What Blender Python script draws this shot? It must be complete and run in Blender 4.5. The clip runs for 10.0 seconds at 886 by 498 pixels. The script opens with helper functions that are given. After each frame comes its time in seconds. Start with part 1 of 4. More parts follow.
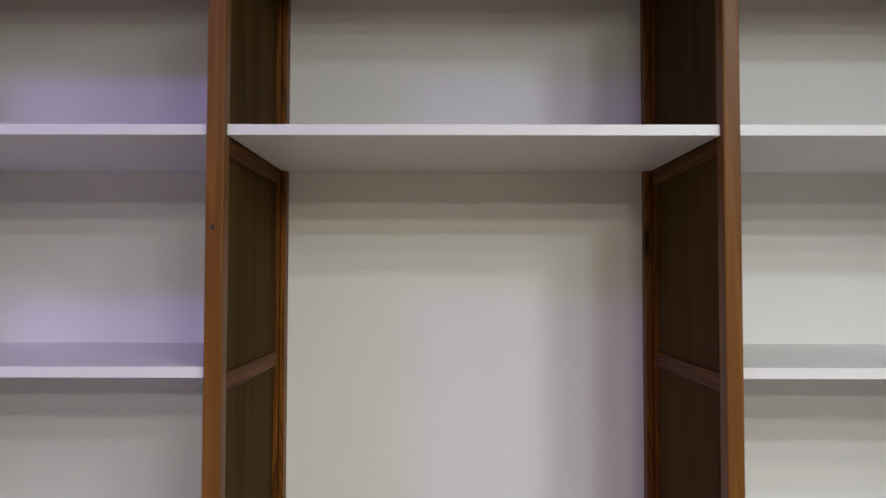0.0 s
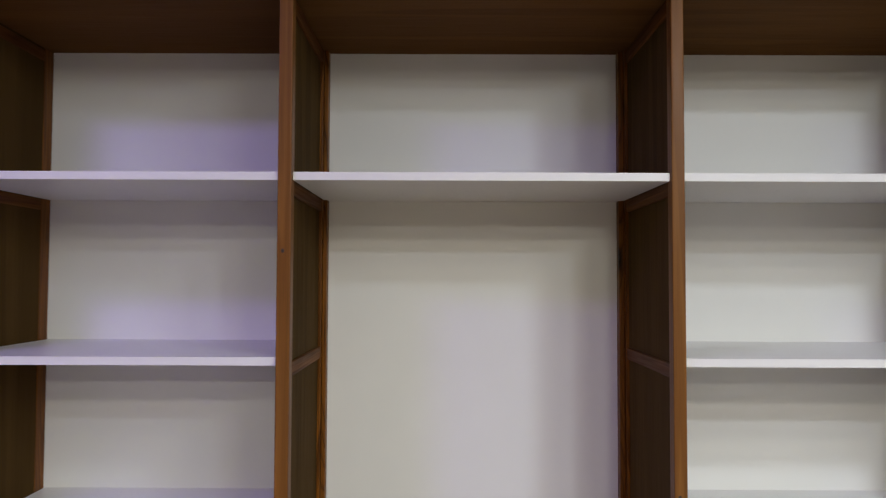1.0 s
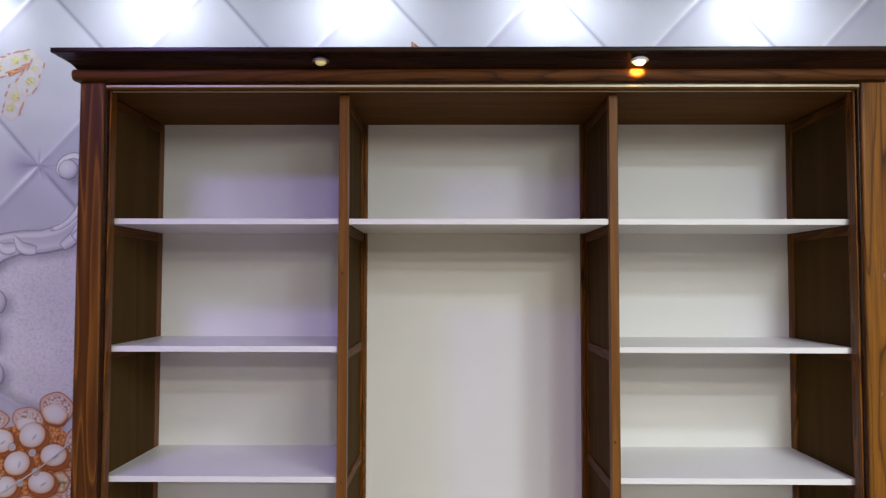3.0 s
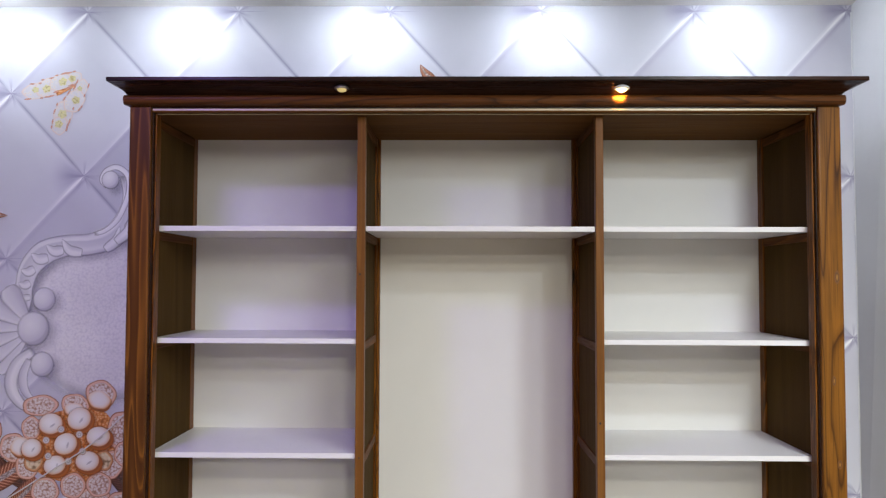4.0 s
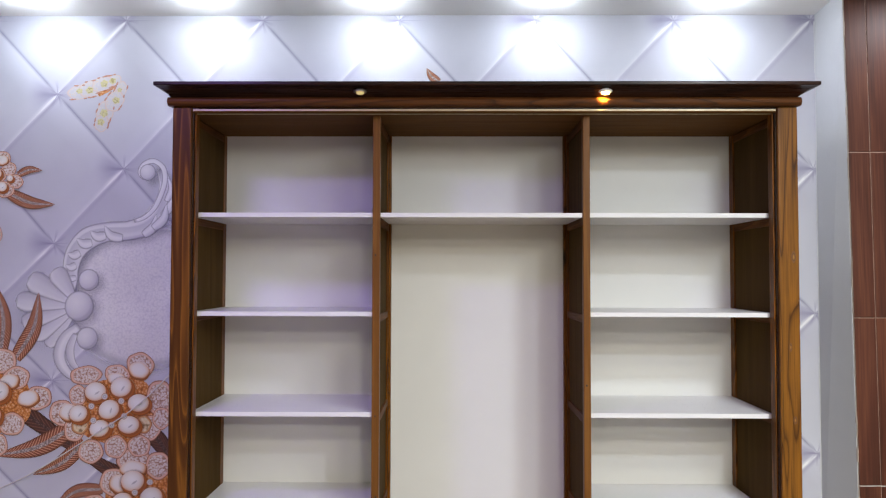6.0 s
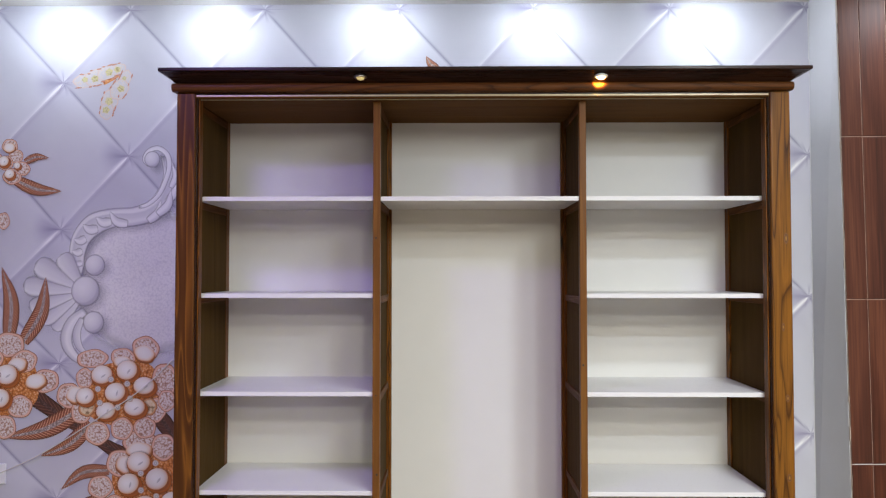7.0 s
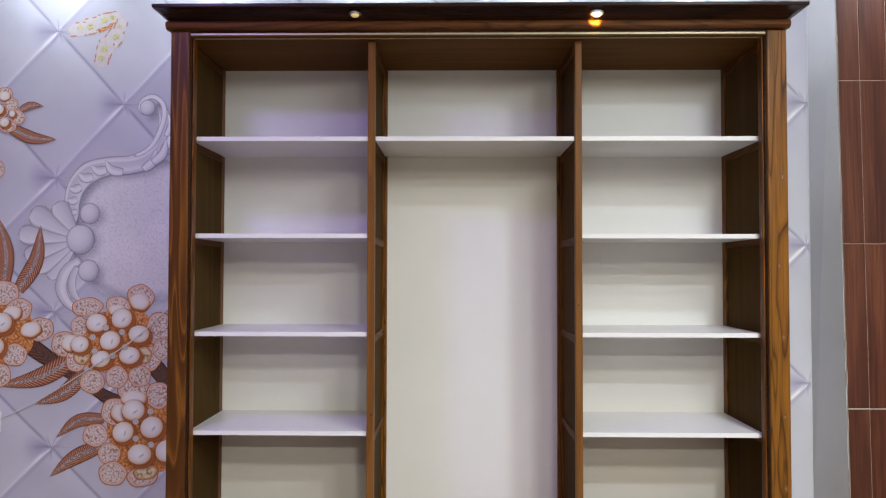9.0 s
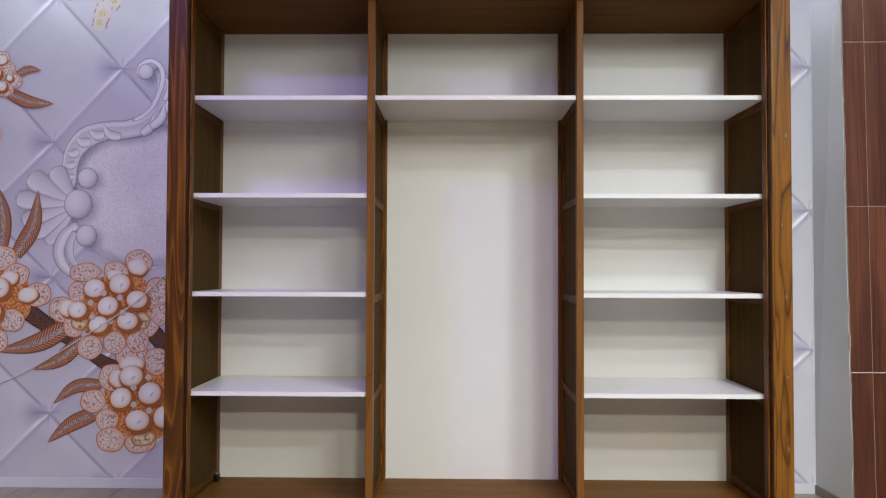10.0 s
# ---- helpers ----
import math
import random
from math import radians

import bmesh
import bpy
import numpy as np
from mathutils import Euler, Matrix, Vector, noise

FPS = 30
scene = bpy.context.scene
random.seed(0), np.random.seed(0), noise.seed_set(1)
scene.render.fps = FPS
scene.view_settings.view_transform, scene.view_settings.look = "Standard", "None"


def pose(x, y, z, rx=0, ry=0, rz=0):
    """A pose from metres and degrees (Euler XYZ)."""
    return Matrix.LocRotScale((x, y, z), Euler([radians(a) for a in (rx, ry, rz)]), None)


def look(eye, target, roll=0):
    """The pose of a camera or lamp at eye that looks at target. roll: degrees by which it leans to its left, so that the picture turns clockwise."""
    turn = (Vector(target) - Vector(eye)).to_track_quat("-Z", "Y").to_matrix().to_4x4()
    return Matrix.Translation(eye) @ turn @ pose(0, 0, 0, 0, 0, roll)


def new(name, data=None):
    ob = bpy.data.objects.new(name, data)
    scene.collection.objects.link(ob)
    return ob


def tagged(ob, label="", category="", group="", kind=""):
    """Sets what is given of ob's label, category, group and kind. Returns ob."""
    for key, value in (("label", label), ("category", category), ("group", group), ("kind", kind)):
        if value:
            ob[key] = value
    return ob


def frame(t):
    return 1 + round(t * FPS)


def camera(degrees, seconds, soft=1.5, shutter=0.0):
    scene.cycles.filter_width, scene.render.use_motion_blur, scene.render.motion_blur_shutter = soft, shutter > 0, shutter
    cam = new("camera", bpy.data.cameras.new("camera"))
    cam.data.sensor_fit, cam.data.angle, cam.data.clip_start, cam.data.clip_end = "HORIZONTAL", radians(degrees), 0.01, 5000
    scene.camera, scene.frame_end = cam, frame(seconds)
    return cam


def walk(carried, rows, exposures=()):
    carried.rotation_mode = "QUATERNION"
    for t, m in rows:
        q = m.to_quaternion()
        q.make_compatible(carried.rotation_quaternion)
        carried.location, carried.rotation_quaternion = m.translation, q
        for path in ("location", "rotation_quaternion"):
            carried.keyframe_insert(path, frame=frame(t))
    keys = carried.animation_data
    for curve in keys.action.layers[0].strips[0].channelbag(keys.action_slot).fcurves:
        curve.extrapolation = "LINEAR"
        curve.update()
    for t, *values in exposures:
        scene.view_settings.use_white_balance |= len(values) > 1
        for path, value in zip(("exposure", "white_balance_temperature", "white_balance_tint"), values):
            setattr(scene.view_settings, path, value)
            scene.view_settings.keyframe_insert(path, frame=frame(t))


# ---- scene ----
cam = camera(62.0, 10.0, soft=1.2, shutter=0.5)
PATH = [
    (0, (-0.061, -1.205, 1.455), (-0.065, 0.793, 1.532), 0.1),
    (0.5, (-0.076, -1.39, 1.465), (-0.078, 0.609, 1.547), 0.2),
    (1, (-0.094, -1.58, 1.479), (-0.096, 0.419, 1.558), 0.2),
    (1.5, (-0.111, -1.755, 1.49), (-0.114, 0.244, 1.563), 0.2),
    (2, (-0.117, -1.929, 1.499), (-0.12, 0.069, 1.578), 0.2),
    (2.5, (-0.109, -2.119, 1.5), (-0.12, -0.121, 1.585), 0.2),
    (3, (-0.1, -2.298, 1.504), (-0.121, -0.301, 1.598), 0.1),
    (4.5, (-0.123, -2.732, 1.517), (-0.152, -0.734, 1.595), 0.2),
    (5, (-0.138, -2.834, 1.508), (-0.161, -0.836, 1.58), 0.2),
    (6.5, (-0.131, -2.994, 1.427), (-0.153, -0.995, 1.496), 0.1),
    (7, (-0.123, -3.015, 1.396), (-0.15, -1.016, 1.459), 0.0),
    (7.5, (-0.12, -3.017, 1.351), (-0.147, -1.018, 1.412), 0.1),
    (8, (-0.115, -3.014, 1.297), (-0.142, -1.015, 1.356), 0.1),
    (8.5, (-0.107, -3.006, 1.23), (-0.135, -1.007, 1.29), 0.2),
    (9, (-0.096, -2.996, 1.157), (-0.127, -0.997, 1.217), 0.1),
    (9.5, (-0.093, -2.984, 1.082), (-0.125, -0.986, 1.141), 0.3),
    (10, (-0.095, -2.967, 1.003), (-0.127, -0.968, 1.058), 0.2),
]
EXPO = [(0, -0.36), (2.5, -0.28), (4.5, -0.03), (10, -0.05)]
walk(cam, [(t, look(eye, target, roll)) for t, eye, target, roll in PATH], EXPO)

# ---- world and large lights ----
FZ = -0.03          # floor
CEIL = 2.692        # ceiling
WALL = 0.508        # face of the wallpapered wall
RIGHT = 1.582       # where the wallpapered wall meets the pier
PIER_X, PIER_Y = 1.556, 0.2155   # front corner of the pier
EAST = 2.9
LEFT, FRONT = -3.4, -9.0

world = bpy.data.worlds.new("world")
world.use_nodes = True
world.node_tree.nodes["Background"].inputs[0].default_value = (0.55, 0.6, 0.8, 1)
world.node_tree.nodes["Background"].inputs[1].default_value = 0.02
scene.world = world


def disc_lamp(name, at, power, size, color, aim=None):
    data = bpy.data.lights.new(name, "AREA")
    data.shape, data.size, data.energy, data.color = "DISK", size, power, color
    ob = new(name, data)
    x, y, z = at
    ob.matrix_world = look(at, aim or (x, y + 0.001, z - 1))
    return ob


WASH_X = [-2.80, -2.02, -1.25, -0.475, 0.30, 1.08]
WASH_Y = 0.305
COOL, DAY, NEUTRAL, VIOLET = (0.79, 0.90, 1.0), (0.83, 0.93, 1.0), (1.0, 0.965, 0.82), (0.38, 0.26, 1.0)
for x in WASH_X:
    disc_lamp("wall_washer_light", (x, WASH_Y, CEIL - 0.024), 1.1, 0.10, COOL)
    side = bpy.data.lights.new("wall_washer_side_light", "POINT")
    side.energy, side.color, side.shadow_soft_size = 3.5, COOL, 0.03
    new("wall_washer_side_light", side).location = (x, WASH_Y - 0.05, CEIL - 0.056)
# downlights over the middle of the room; one near the wardrobe is violet, the next one cool, and one washes the tiled pier
# the lamps at y -4.20 and -6.30 are added, unseen, to fill shelf shadows
ROOM_LAMPS = [((1.30, -3.10), 46, DAY, 0.18), ((1.95, -3.05), 18, DAY, 0.30), ((1.30, -4.00), 50, NEUTRAL, 0.36), ((-0.20, -4.20), 46, NEUTRAL, 0.36), ((1.45, -2.45), 22, NEUTRAL, 0.30), ((0.90, -6.30), 200, NEUTRAL, 0.40),
              ((1.40, -1.90), 36, COOL, 0.26), ((-1.45, -1.55), 30, VIOLET, 0.40), ((1.90, -0.10), 7, COOL, 0.14)]
for (x, y), p, c, size in ROOM_LAMPS:
    disc_lamp("room_downlight_and_fill_light", (x, y, CEIL - 0.026), p, size, c)


# ---- materials ----
def material(name):
    m = bpy.data.materials.new(name)
    m.use_nodes = True
    nt = m.node_tree
    return m, nt, nt.nodes["Principled BSDF"]


def node(nt, kind, **values):
    n = nt.nodes.new(kind)
    for k, v in values.items():
        if k in n.inputs:
            n.inputs[k].default_value = v
    return n


def math_node(nt, op, a, b=None, c=None):
    n = nt.nodes.new("ShaderNodeMath")
    n.operation = op
    for i, v in enumerate((a, b, c)):
        if v is None:
            continue
        if isinstance(v, (int, float)):
            n.inputs[i].default_value = v
        else:
            nt.links.new(v, n.inputs[i])
    return n.outputs[0]


def ramp(nt, fac, stops, mode="LINEAR"):
    n = nt.nodes.new("ShaderNodeValToRGB")
    n.color_ramp.interpolation = mode
    e = n.color_ramp.elements
    while len(e) < len(stops):
        e.new(0.5)
    for el, (p, c) in zip(e, stops):
        el.position = p
        el.color = (*c, 1) if len(c) == 3 else c
    nt.links.new(fac, n.inputs[0])
    return n.outputs[0]


def mix(nt, a, b, fac, mode="MIX"):
    n = nt.nodes.new("ShaderNodeMix")
    n.data_type, n.blend_type = "RGBA", mode
    for sock, v in ((n.inputs[0], fac), (n.inputs[6], a), (n.inputs[7], b)):
        if isinstance(v, (int, float)):
            sock.default_value = v
        elif isinstance(v, tuple):
            sock.default_value = (*v, 1)
        else:
            nt.links.new(v, sock)
    return n.outputs[2]


def bump(nt, bsdf, height, strength=0.2, distance=0.002):
    n = node(nt, "ShaderNodeBump", Strength=strength, Distance=distance)
    nt.links.new(height, n.inputs["Height"])
    nt.links.new(n.outputs[0], bsdf.inputs["Normal"])


def coords(nt, scale, spread=0.0):
    """Object coordinates at a scale, shifted for each object by its own random number."""
    tc = nt.nodes.new("ShaderNodeTexCoord")
    out = tc.outputs["Object"]
    if spread:
        info = nt.nodes.new("ShaderNodeObjectInfo")
        add = nt.nodes.new("ShaderNodeVectorMath")
        add.operation = "ADD"
        comb = nt.nodes.new("ShaderNodeCombineXYZ")
        for i in range(3):
            nt.links.new(math_node(nt, "MULTIPLY", info.outputs["Random"], spread * (1 + 0.37 * i)), comb.inputs[i])
        nt.links.new(out, add.inputs[0])
        nt.links.new(comb.outputs[0], add.inputs[1])
        out = add.outputs[0]
    mp = nt.nodes.new("ShaderNodeMapping")
    mp.inputs["Scale"].default_value = scale
    nt.links.new(out, mp.inputs[0])
    return mp.outputs[0]


def noise_tex(nt, vec, scale=1.0, detail=3.0, rough=0.5, distort=0.0):
    n = node(nt, "ShaderNodeTexNoise", Scale=scale, Detail=detail, Roughness=rough, Distortion=distort)
    nt.links.new(vec, n.inputs["Vector"])
    return n.outputs["Fac"]


def pine(name, axis, light, dark, rings=14.0, rough=0.38, knots=True, wear=1.0, gloss=0.2, flame=False):
    """Stained pine: contour-like growth rings drawn out along one axis, pores and a few knots."""
    m, nt, b = material(name)
    along = {"x": (0.55, 7, 7), "y": (7, 0.55, 7), "z": (8, 8, 0.42)}[axis]
    fine = {"x": (5, 260, 260), "y": (260, 5, 260), "z": (260, 260, 5)}[axis]
    if flame:
        along = {"x": (0.9, 10, 10), "z": (11, 11, 1.0)}[axis]
    field = noise_tex(nt, coords(nt, along, 9.0), 1.0, 1.2 if flame else 2.5, 0.45, 0.35)
    saw = math_node(nt, "FRACT", math_node(nt, "MULTIPLY", field, rings))
    ring = ramp(nt, saw, [(0.0, (0.9,) * 3), (0.40, (0.62,) * 3), (0.68, (0.05,) * 3), (0.80, (0, 0, 0)), (0.94, (1, 1, 1)), (1.0, (0.95,) * 3)])
    if flame:
        ring = ramp(nt, saw, [(0.0, (1, 1, 1)), (0.09, (0.55,) * 3), (0.28, (0.14,) * 3), (0.80, (0.0,) * 3), (0.95, (0.35,) * 3), (1.0, (1, 1, 1))])
    pore = noise_tex(nt, coords(nt, fine, 9.0), 1.0, 2.0, 0.6)
    blotch = noise_tex(nt, coords(nt, tuple(0.4 * a for a in along), 5.0), 1.0, 3.0, 0.6)
    col = mix(nt, light, dark, ring)
    col = mix(nt, col, tuple(0.45 * c for c in dark), ramp(nt, pore, [(0.45, (0, 0, 0)), (0.75, (0.6 * wear,) * 3)]))
    col = mix(nt, col, tuple(0.55 * c for c in light), ramp(nt, blotch, [(0.4, (0, 0, 0)), (0.75, (0.7 * wear,) * 3)]))
    if knots:
        sq = {"x": (2.2, 9, 9), "y": (9, 2.2, 9), "z": (9, 9, 2.2)}[axis]
        vor = node(nt, "ShaderNodeTexVoronoi", Scale=1.0)
        nt.links.new(coords(nt, sq, 7.0), vor.inputs["Vector"])
        col = mix(nt, col, tuple(0.18 * c for c in dark), ramp(nt, vor.outputs["Distance"], [(0.05, (1, 1, 1)), (0.13, (0, 0, 0))]))
    nt.links.new(col, b.inputs["Base Color"])
    b.inputs["Specular IOR Level"].default_value = gloss
    nt.links.new(ramp(nt, pore, [(0.3, (rough - 0.08,) * 3), (0.8, (rough + 0.15,) * 3)]), b.inputs["Roughness"])
    bump(nt, b, math_node(nt, "ADD", ring, pore), 0.12 * wear, 0.001)
    return m


def painted(name, color, rough=0.5, grain=180.0, vary=0.06, blotch=1.5, depth=0.05):
    """Paint or melamine: a plain colour, faintly blotched, with a fine relief."""
    m, nt, b = material(name)
    big = noise_tex(nt, coords(nt, (1, 1, 1)), blotch, 4.0, 0.6)
    small = noise_tex(nt, coords(nt, (1, 1, 1)), grain, 2.0, 0.5)
    lo, hi = tuple(c * (1 - vary) for c in color), tuple(min(0.95, c * (1 + vary)) for c in color)
    nt.links.new(ramp(nt, big, [(0.3, lo), (0.7, hi)]), b.inputs["Base Color"])
    nt.links.new(ramp(nt, small, [(0.3, (rough - 0.05,) * 3), (0.7, (rough + 0.08,) * 3)]), b.inputs["Roughness"])
    bump(nt, b, small, depth, 0.001)
    return m


def metal(name, color, rough, metallic=1.0):
    m, nt, b = material(name)
    n = noise_tex(nt, coords(nt, (3, 120, 120)), 1.0, 3.0)
    nt.links.new(ramp(nt, n, [(0.3, tuple(0.85 * c for c in color)), (0.7, color)]), b.inputs["Base Color"])
    b.inputs["Metallic"].default_value = metallic
    b.inputs["Roughness"].default_value = rough
    return m


def glow(name, color, strength):
    m, nt, b = material(name)
    b.inputs["Base Color"].default_value = (*color, 1)
    b.inputs["Emission Color"].default_value = (*color, 1)
    b.inputs["Emission Strength"].default_value = strength
    return m


WOOD_Z = pine("stained_pine_upright", "z", (0.270, 0.092, 0.010), (0.060, 0.018, 0.002), rings=24, gloss=0.15)
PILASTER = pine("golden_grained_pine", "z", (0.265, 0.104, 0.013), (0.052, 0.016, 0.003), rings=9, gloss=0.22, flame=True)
# left post: its shade, away from the right-hand lamps, is in the colour
PILASTER_SHADED = pine("shaded_grained_pine", "z", (0.072, 0.024, 0.006), (0.250, 0.095, 0.015), rings=11, wear=0.5, gloss=0.2, flame=True)
GOLD_Z = pine("plain_golden_pine", "z", (0.210, 0.088, 0.020), (0.160, 0.062, 0.013), rings=8, wear=0.5, gloss=0.15)
BATTEN = pine("bold_grained_pine", "z", (0.250, 0.090, 0.012), (0.030, 0.010, 0.003), rings=24, gloss=0.15, flame=True)
WOOD_X = pine("stained_pine_level", "x", (0.150, 0.052, 0.012), (0.045, 0.014, 0.004), rings=10, flame=True)
WOOD_Y = pine("stained_pine_rail", "y", (0.170, 0.060, 0.010), (0.080, 0.026, 0.005), rings=14, rough=0.55, knots=False, gloss=0.12)
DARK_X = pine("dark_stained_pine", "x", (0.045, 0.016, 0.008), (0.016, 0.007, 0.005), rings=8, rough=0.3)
PLY = pine("brown_veneer", "z", (0.086, 0.048, 0.014), (0.066, 0.036, 0.010), rings=3, rough=0.7, knots=False, wear=0.3, gloss=0.03)
PLY_X = pine("brown_veneer_level", "x", (0.145, 0.064, 0.016), (0.112, 0.048, 0.012), rings=3, rough=0.62, knots=False, wear=0.3, gloss=0.05)
PLY_BASE = pine("golden_brown_veneer", "x", (0.200, 0.088, 0.018), (0.165, 0.068, 0.013), rings=3, rough=0.5, knots=False, wear=0.4, gloss=0.1)
MELAMINE = painted("white_melamine", (0.80, 0.79, 0.80), 0.32, 240, 0.03)
BACKBOARD = painted("white_backboard", (0.81, 0.80, 0.79), 0.55, 160, 0.035)
PLASTER = painted("white_plaster", (0.57, 0.565, 0.58), 0.7, 60, 0.05, depth=0.25)
CEILING = painted("white_ceiling_paint", (0.84, 0.81, 0.78), 0.7, 90, 0.03)
TRACK = metal("pale_gold_aluminium", (0.60, 0.51, 0.34), 0.4, 0.2)
STEEL = metal("brushed_steel", (0.62, 0.60, 0.56), 0.3)
WHITE_PLASTIC = painted("white_plastic", (0.82, 0.82, 0.84), 0.35, 200, 0.02)
LAMP_ON = glow("warm_lamp_lens", (1.0, 0.66, 0.24), 16.0)
LAMP_OFF = glow("dim_lamp_lens", (0.90, 0.72, 0.30), 0.35)
DOWN_ON = glow("cool_lamp_lens", (0.95, 0.96, 1.0), 26.0)
PANEL_ON = glow("neutral_lamp_lens", (1.0, 0.98, 0.92), 3.0)
VIOLET_ON = glow("violet_lamp_lens", (0.40, 0.28, 1.0), 3.0)
GROUT = painted("brown_grout", (0.16, 0.10, 0.08), 0.8, 200, 0.08)


# ---- mesh helpers ----
def box(bm, x0, x1, y0, y1, z0, z1, bevel=0.0, seg=2):
    m = Matrix.LocRotScale(((x0 + x1) / 2, (y0 + y1) / 2, (z0 + z1) / 2), None, (x1 - x0, y1 - y0, z1 - z0))
    vs = bmesh.ops.create_cube(bm, size=1, matrix=m)["verts"]
    if bevel:
        edges = list({e for v in vs for e in v.link_edges})
        bmesh.ops.bevel(bm, geom=edges, offset=bevel, segments=seg, affect="EDGES", profile=0.6)
    return bm


def boxed(*args, **kw):
    return box(bmesh.new(), *args, **kw)


def mesh_of(name, bm, mat):
    me = bpy.data.meshes.new(name)
    bm.to_mesh(me)
    bm.free()
    me.materials.append(mat)
    return me


def part(name, bm, mat, parent=None, label=""):
    ob = new(name, mesh_of(name, bm, mat))
    if parent:
        ob.parent = parent
    if label:
        ob["label"] = label
    return ob


def smooth(ob):
    for p in ob.data.polygons:
        p.use_smooth = True
    return ob


def structure(name, bm, mat, label, category):
    return tagged(part(name, bm, mat), label, category, kind="structure")


def empty(name, at=(0, 0, 0)):
    ob = new(name)
    ob.location = at
    return ob


def lathe(bm, profile, at, steps=28, axis="z"):
    """Turns a profile of (radius, height) round an axis through at."""
    rings = []
    for r, h in profile:
        ring = []
        for i in range(steps):
            a = 2 * math.pi * i / steps
            p = Vector((r * math.cos(a), r * math.sin(a), h))
            ring.append(bm.verts.new(Vector(at) + p))
        rings.append(ring)
    for a, b in zip(rings, rings[1:]):
        for i in range(steps):
            j = (i + 1) % steps
            bm.faces.new((a[i], a[j], b[j], b[i]))
    bm.faces.new(rings[0][::-1])
    bm.faces.new(rings[-1])
    return bm


def prism(bm, profile, x0, x1):
    """A moulding: a closed (y, z) profile drawn out from x0 to x1."""
    a = [bm.verts.new((x0, y, z)) for y, z in profile]
    b = [bm.verts.new((x1, y, z)) for y, z in profile]
    n = len(profile)
    for i in range(n):
        bm.faces.new((a[i], a[(i + 1) % n], b[(i + 1) % n], b[i]))
    bm.faces.new(a[::-1])
    bm.faces.new(b)
    bmesh.ops.recalc_face_normals(bm, faces=bm.faces)
    return bm


# ---- the room ----
T = 0.12
# for the walls out of view: dark so that little light bounces back
UNSEEN_WALL = painted("dark_unseen_wall", (0.15, 0.145, 0.14), 0.5)
wall_back = structure("wall_north", boxed(LEFT - T, RIGHT + 0.06, WALL, WALL + T, FZ, CEIL), PLASTER, "plastered wall behind the wallpaper mural", "wall")
LEAN = 0.015   # the tiled corner stands slightly out of plumb


def lean(z):
    return 0.005 + LEAN * (CEIL - z)


def pier():
    """The pier beside the wardrobe: a slightly splayed white return and a front that carries tiles."""
    bm = bmesh.new()
    def plan(z):
        return [(RIGHT, WALL), (PIER_X + lean(z) - 0.004, PIER_Y), (EAST + T, PIER_Y), (EAST + T, WALL)]
    lo = [bm.verts.new((x, y, FZ)) for x, y in plan(FZ)]
    hi = [bm.verts.new((x, y, CEIL)) for x, y in plan(CEIL)]
    for i in range(4):
        bm.faces.new((lo[i], lo[(i + 1) % 4], hi[(i + 1) % 4], hi[i]))
    bm.faces.new(lo)
    bm.faces.new(hi[::-1])
    bmesh.ops.recalc_face_normals(bm, faces=bm.faces)
    return bm


wall_right = structure("wall_pier", pier(), PLASTER, "white plastered pier, its front clad with brown tiles", "wall")
structure("wall_east", boxed(EAST, EAST + T, FRONT, PIER_Y, FZ, CEIL), UNSEEN_WALL, "unseen room wall, dark to limit bounced light", "wall")
structure("wall_west", boxed(LEFT - T, LEFT, FRONT, WALL, FZ, CEIL), UNSEEN_WALL, "unseen room wall, dark to limit bounced light", "wall")
structure("wall_south", boxed(LEFT - T, EAST + T, FRONT - T, FRONT, FZ, CEIL), UNSEEN_WALL, "unseen room wall, dark to limit bounced light", "wall")
structure("ceiling", boxed(LEFT - T, EAST + T, FRONT - T, WALL + T, CEIL, CEIL + T), CEILING, "flat white painted ceiling with downlights", "ceiling")
FLOOR_BED = painted("floor_bed", (0.30, 0.24, 0.18), 0.7)
floor = structure("floor", boxed(LEFT - T, EAST + T, FRONT - T, WALL + T, FZ - T, FZ - 0.004), FLOOR_BED, "beige wood-look tiled floor", "floor")

# ---- the wardrobe ----
X = {"l0": -1.190, "l1": -1.174, "a0": -0.450, "a1": -0.420, "b0": 0.393, "b1": 0.421, "r1": 1.144, "r0": 1.172}
LEVELS = (1.698, 1.300, 0.900, 0.500)
BACK, TOPZ, BASE = 0.440, 2.098, 0.045
wardrobe = tagged(empty("wardrobe", (0, 0, FZ)), "open three-bay wardrobe in brown-stained pine without doors, against the wallpapered wall", "wardrobe")


def wpart(name, bm, mat, parent=None, label=""):
    """A part of the wardrobe, given in room coordinates."""
    if parent is None:
        bmesh.ops.translate(bm, verts=bm.verts, vec=(0, 0, -FZ))
        return part(name, bm, mat, wardrobe, label)
    bmesh.ops.translate(bm, verts=bm.verts, vec=(0, 0, -FZ))
    return part(name, bm, mat, parent, label)


for x0, x1 in ((X["l0"] - 0.005, X["a0"] + 0.01), (X["a1"] - 0.01, X["b0"] + 0.01), (X["b1"] - 0.01, X["r0"] + 0.005)):
    wpart("back_panel", boxed(x0 + 0.0008, x1 - 0.0008, BACK, BACK + 0.008, BASE - 0.01, TOPZ + 0.01), BACKBOARD, label="smooth white backboard")


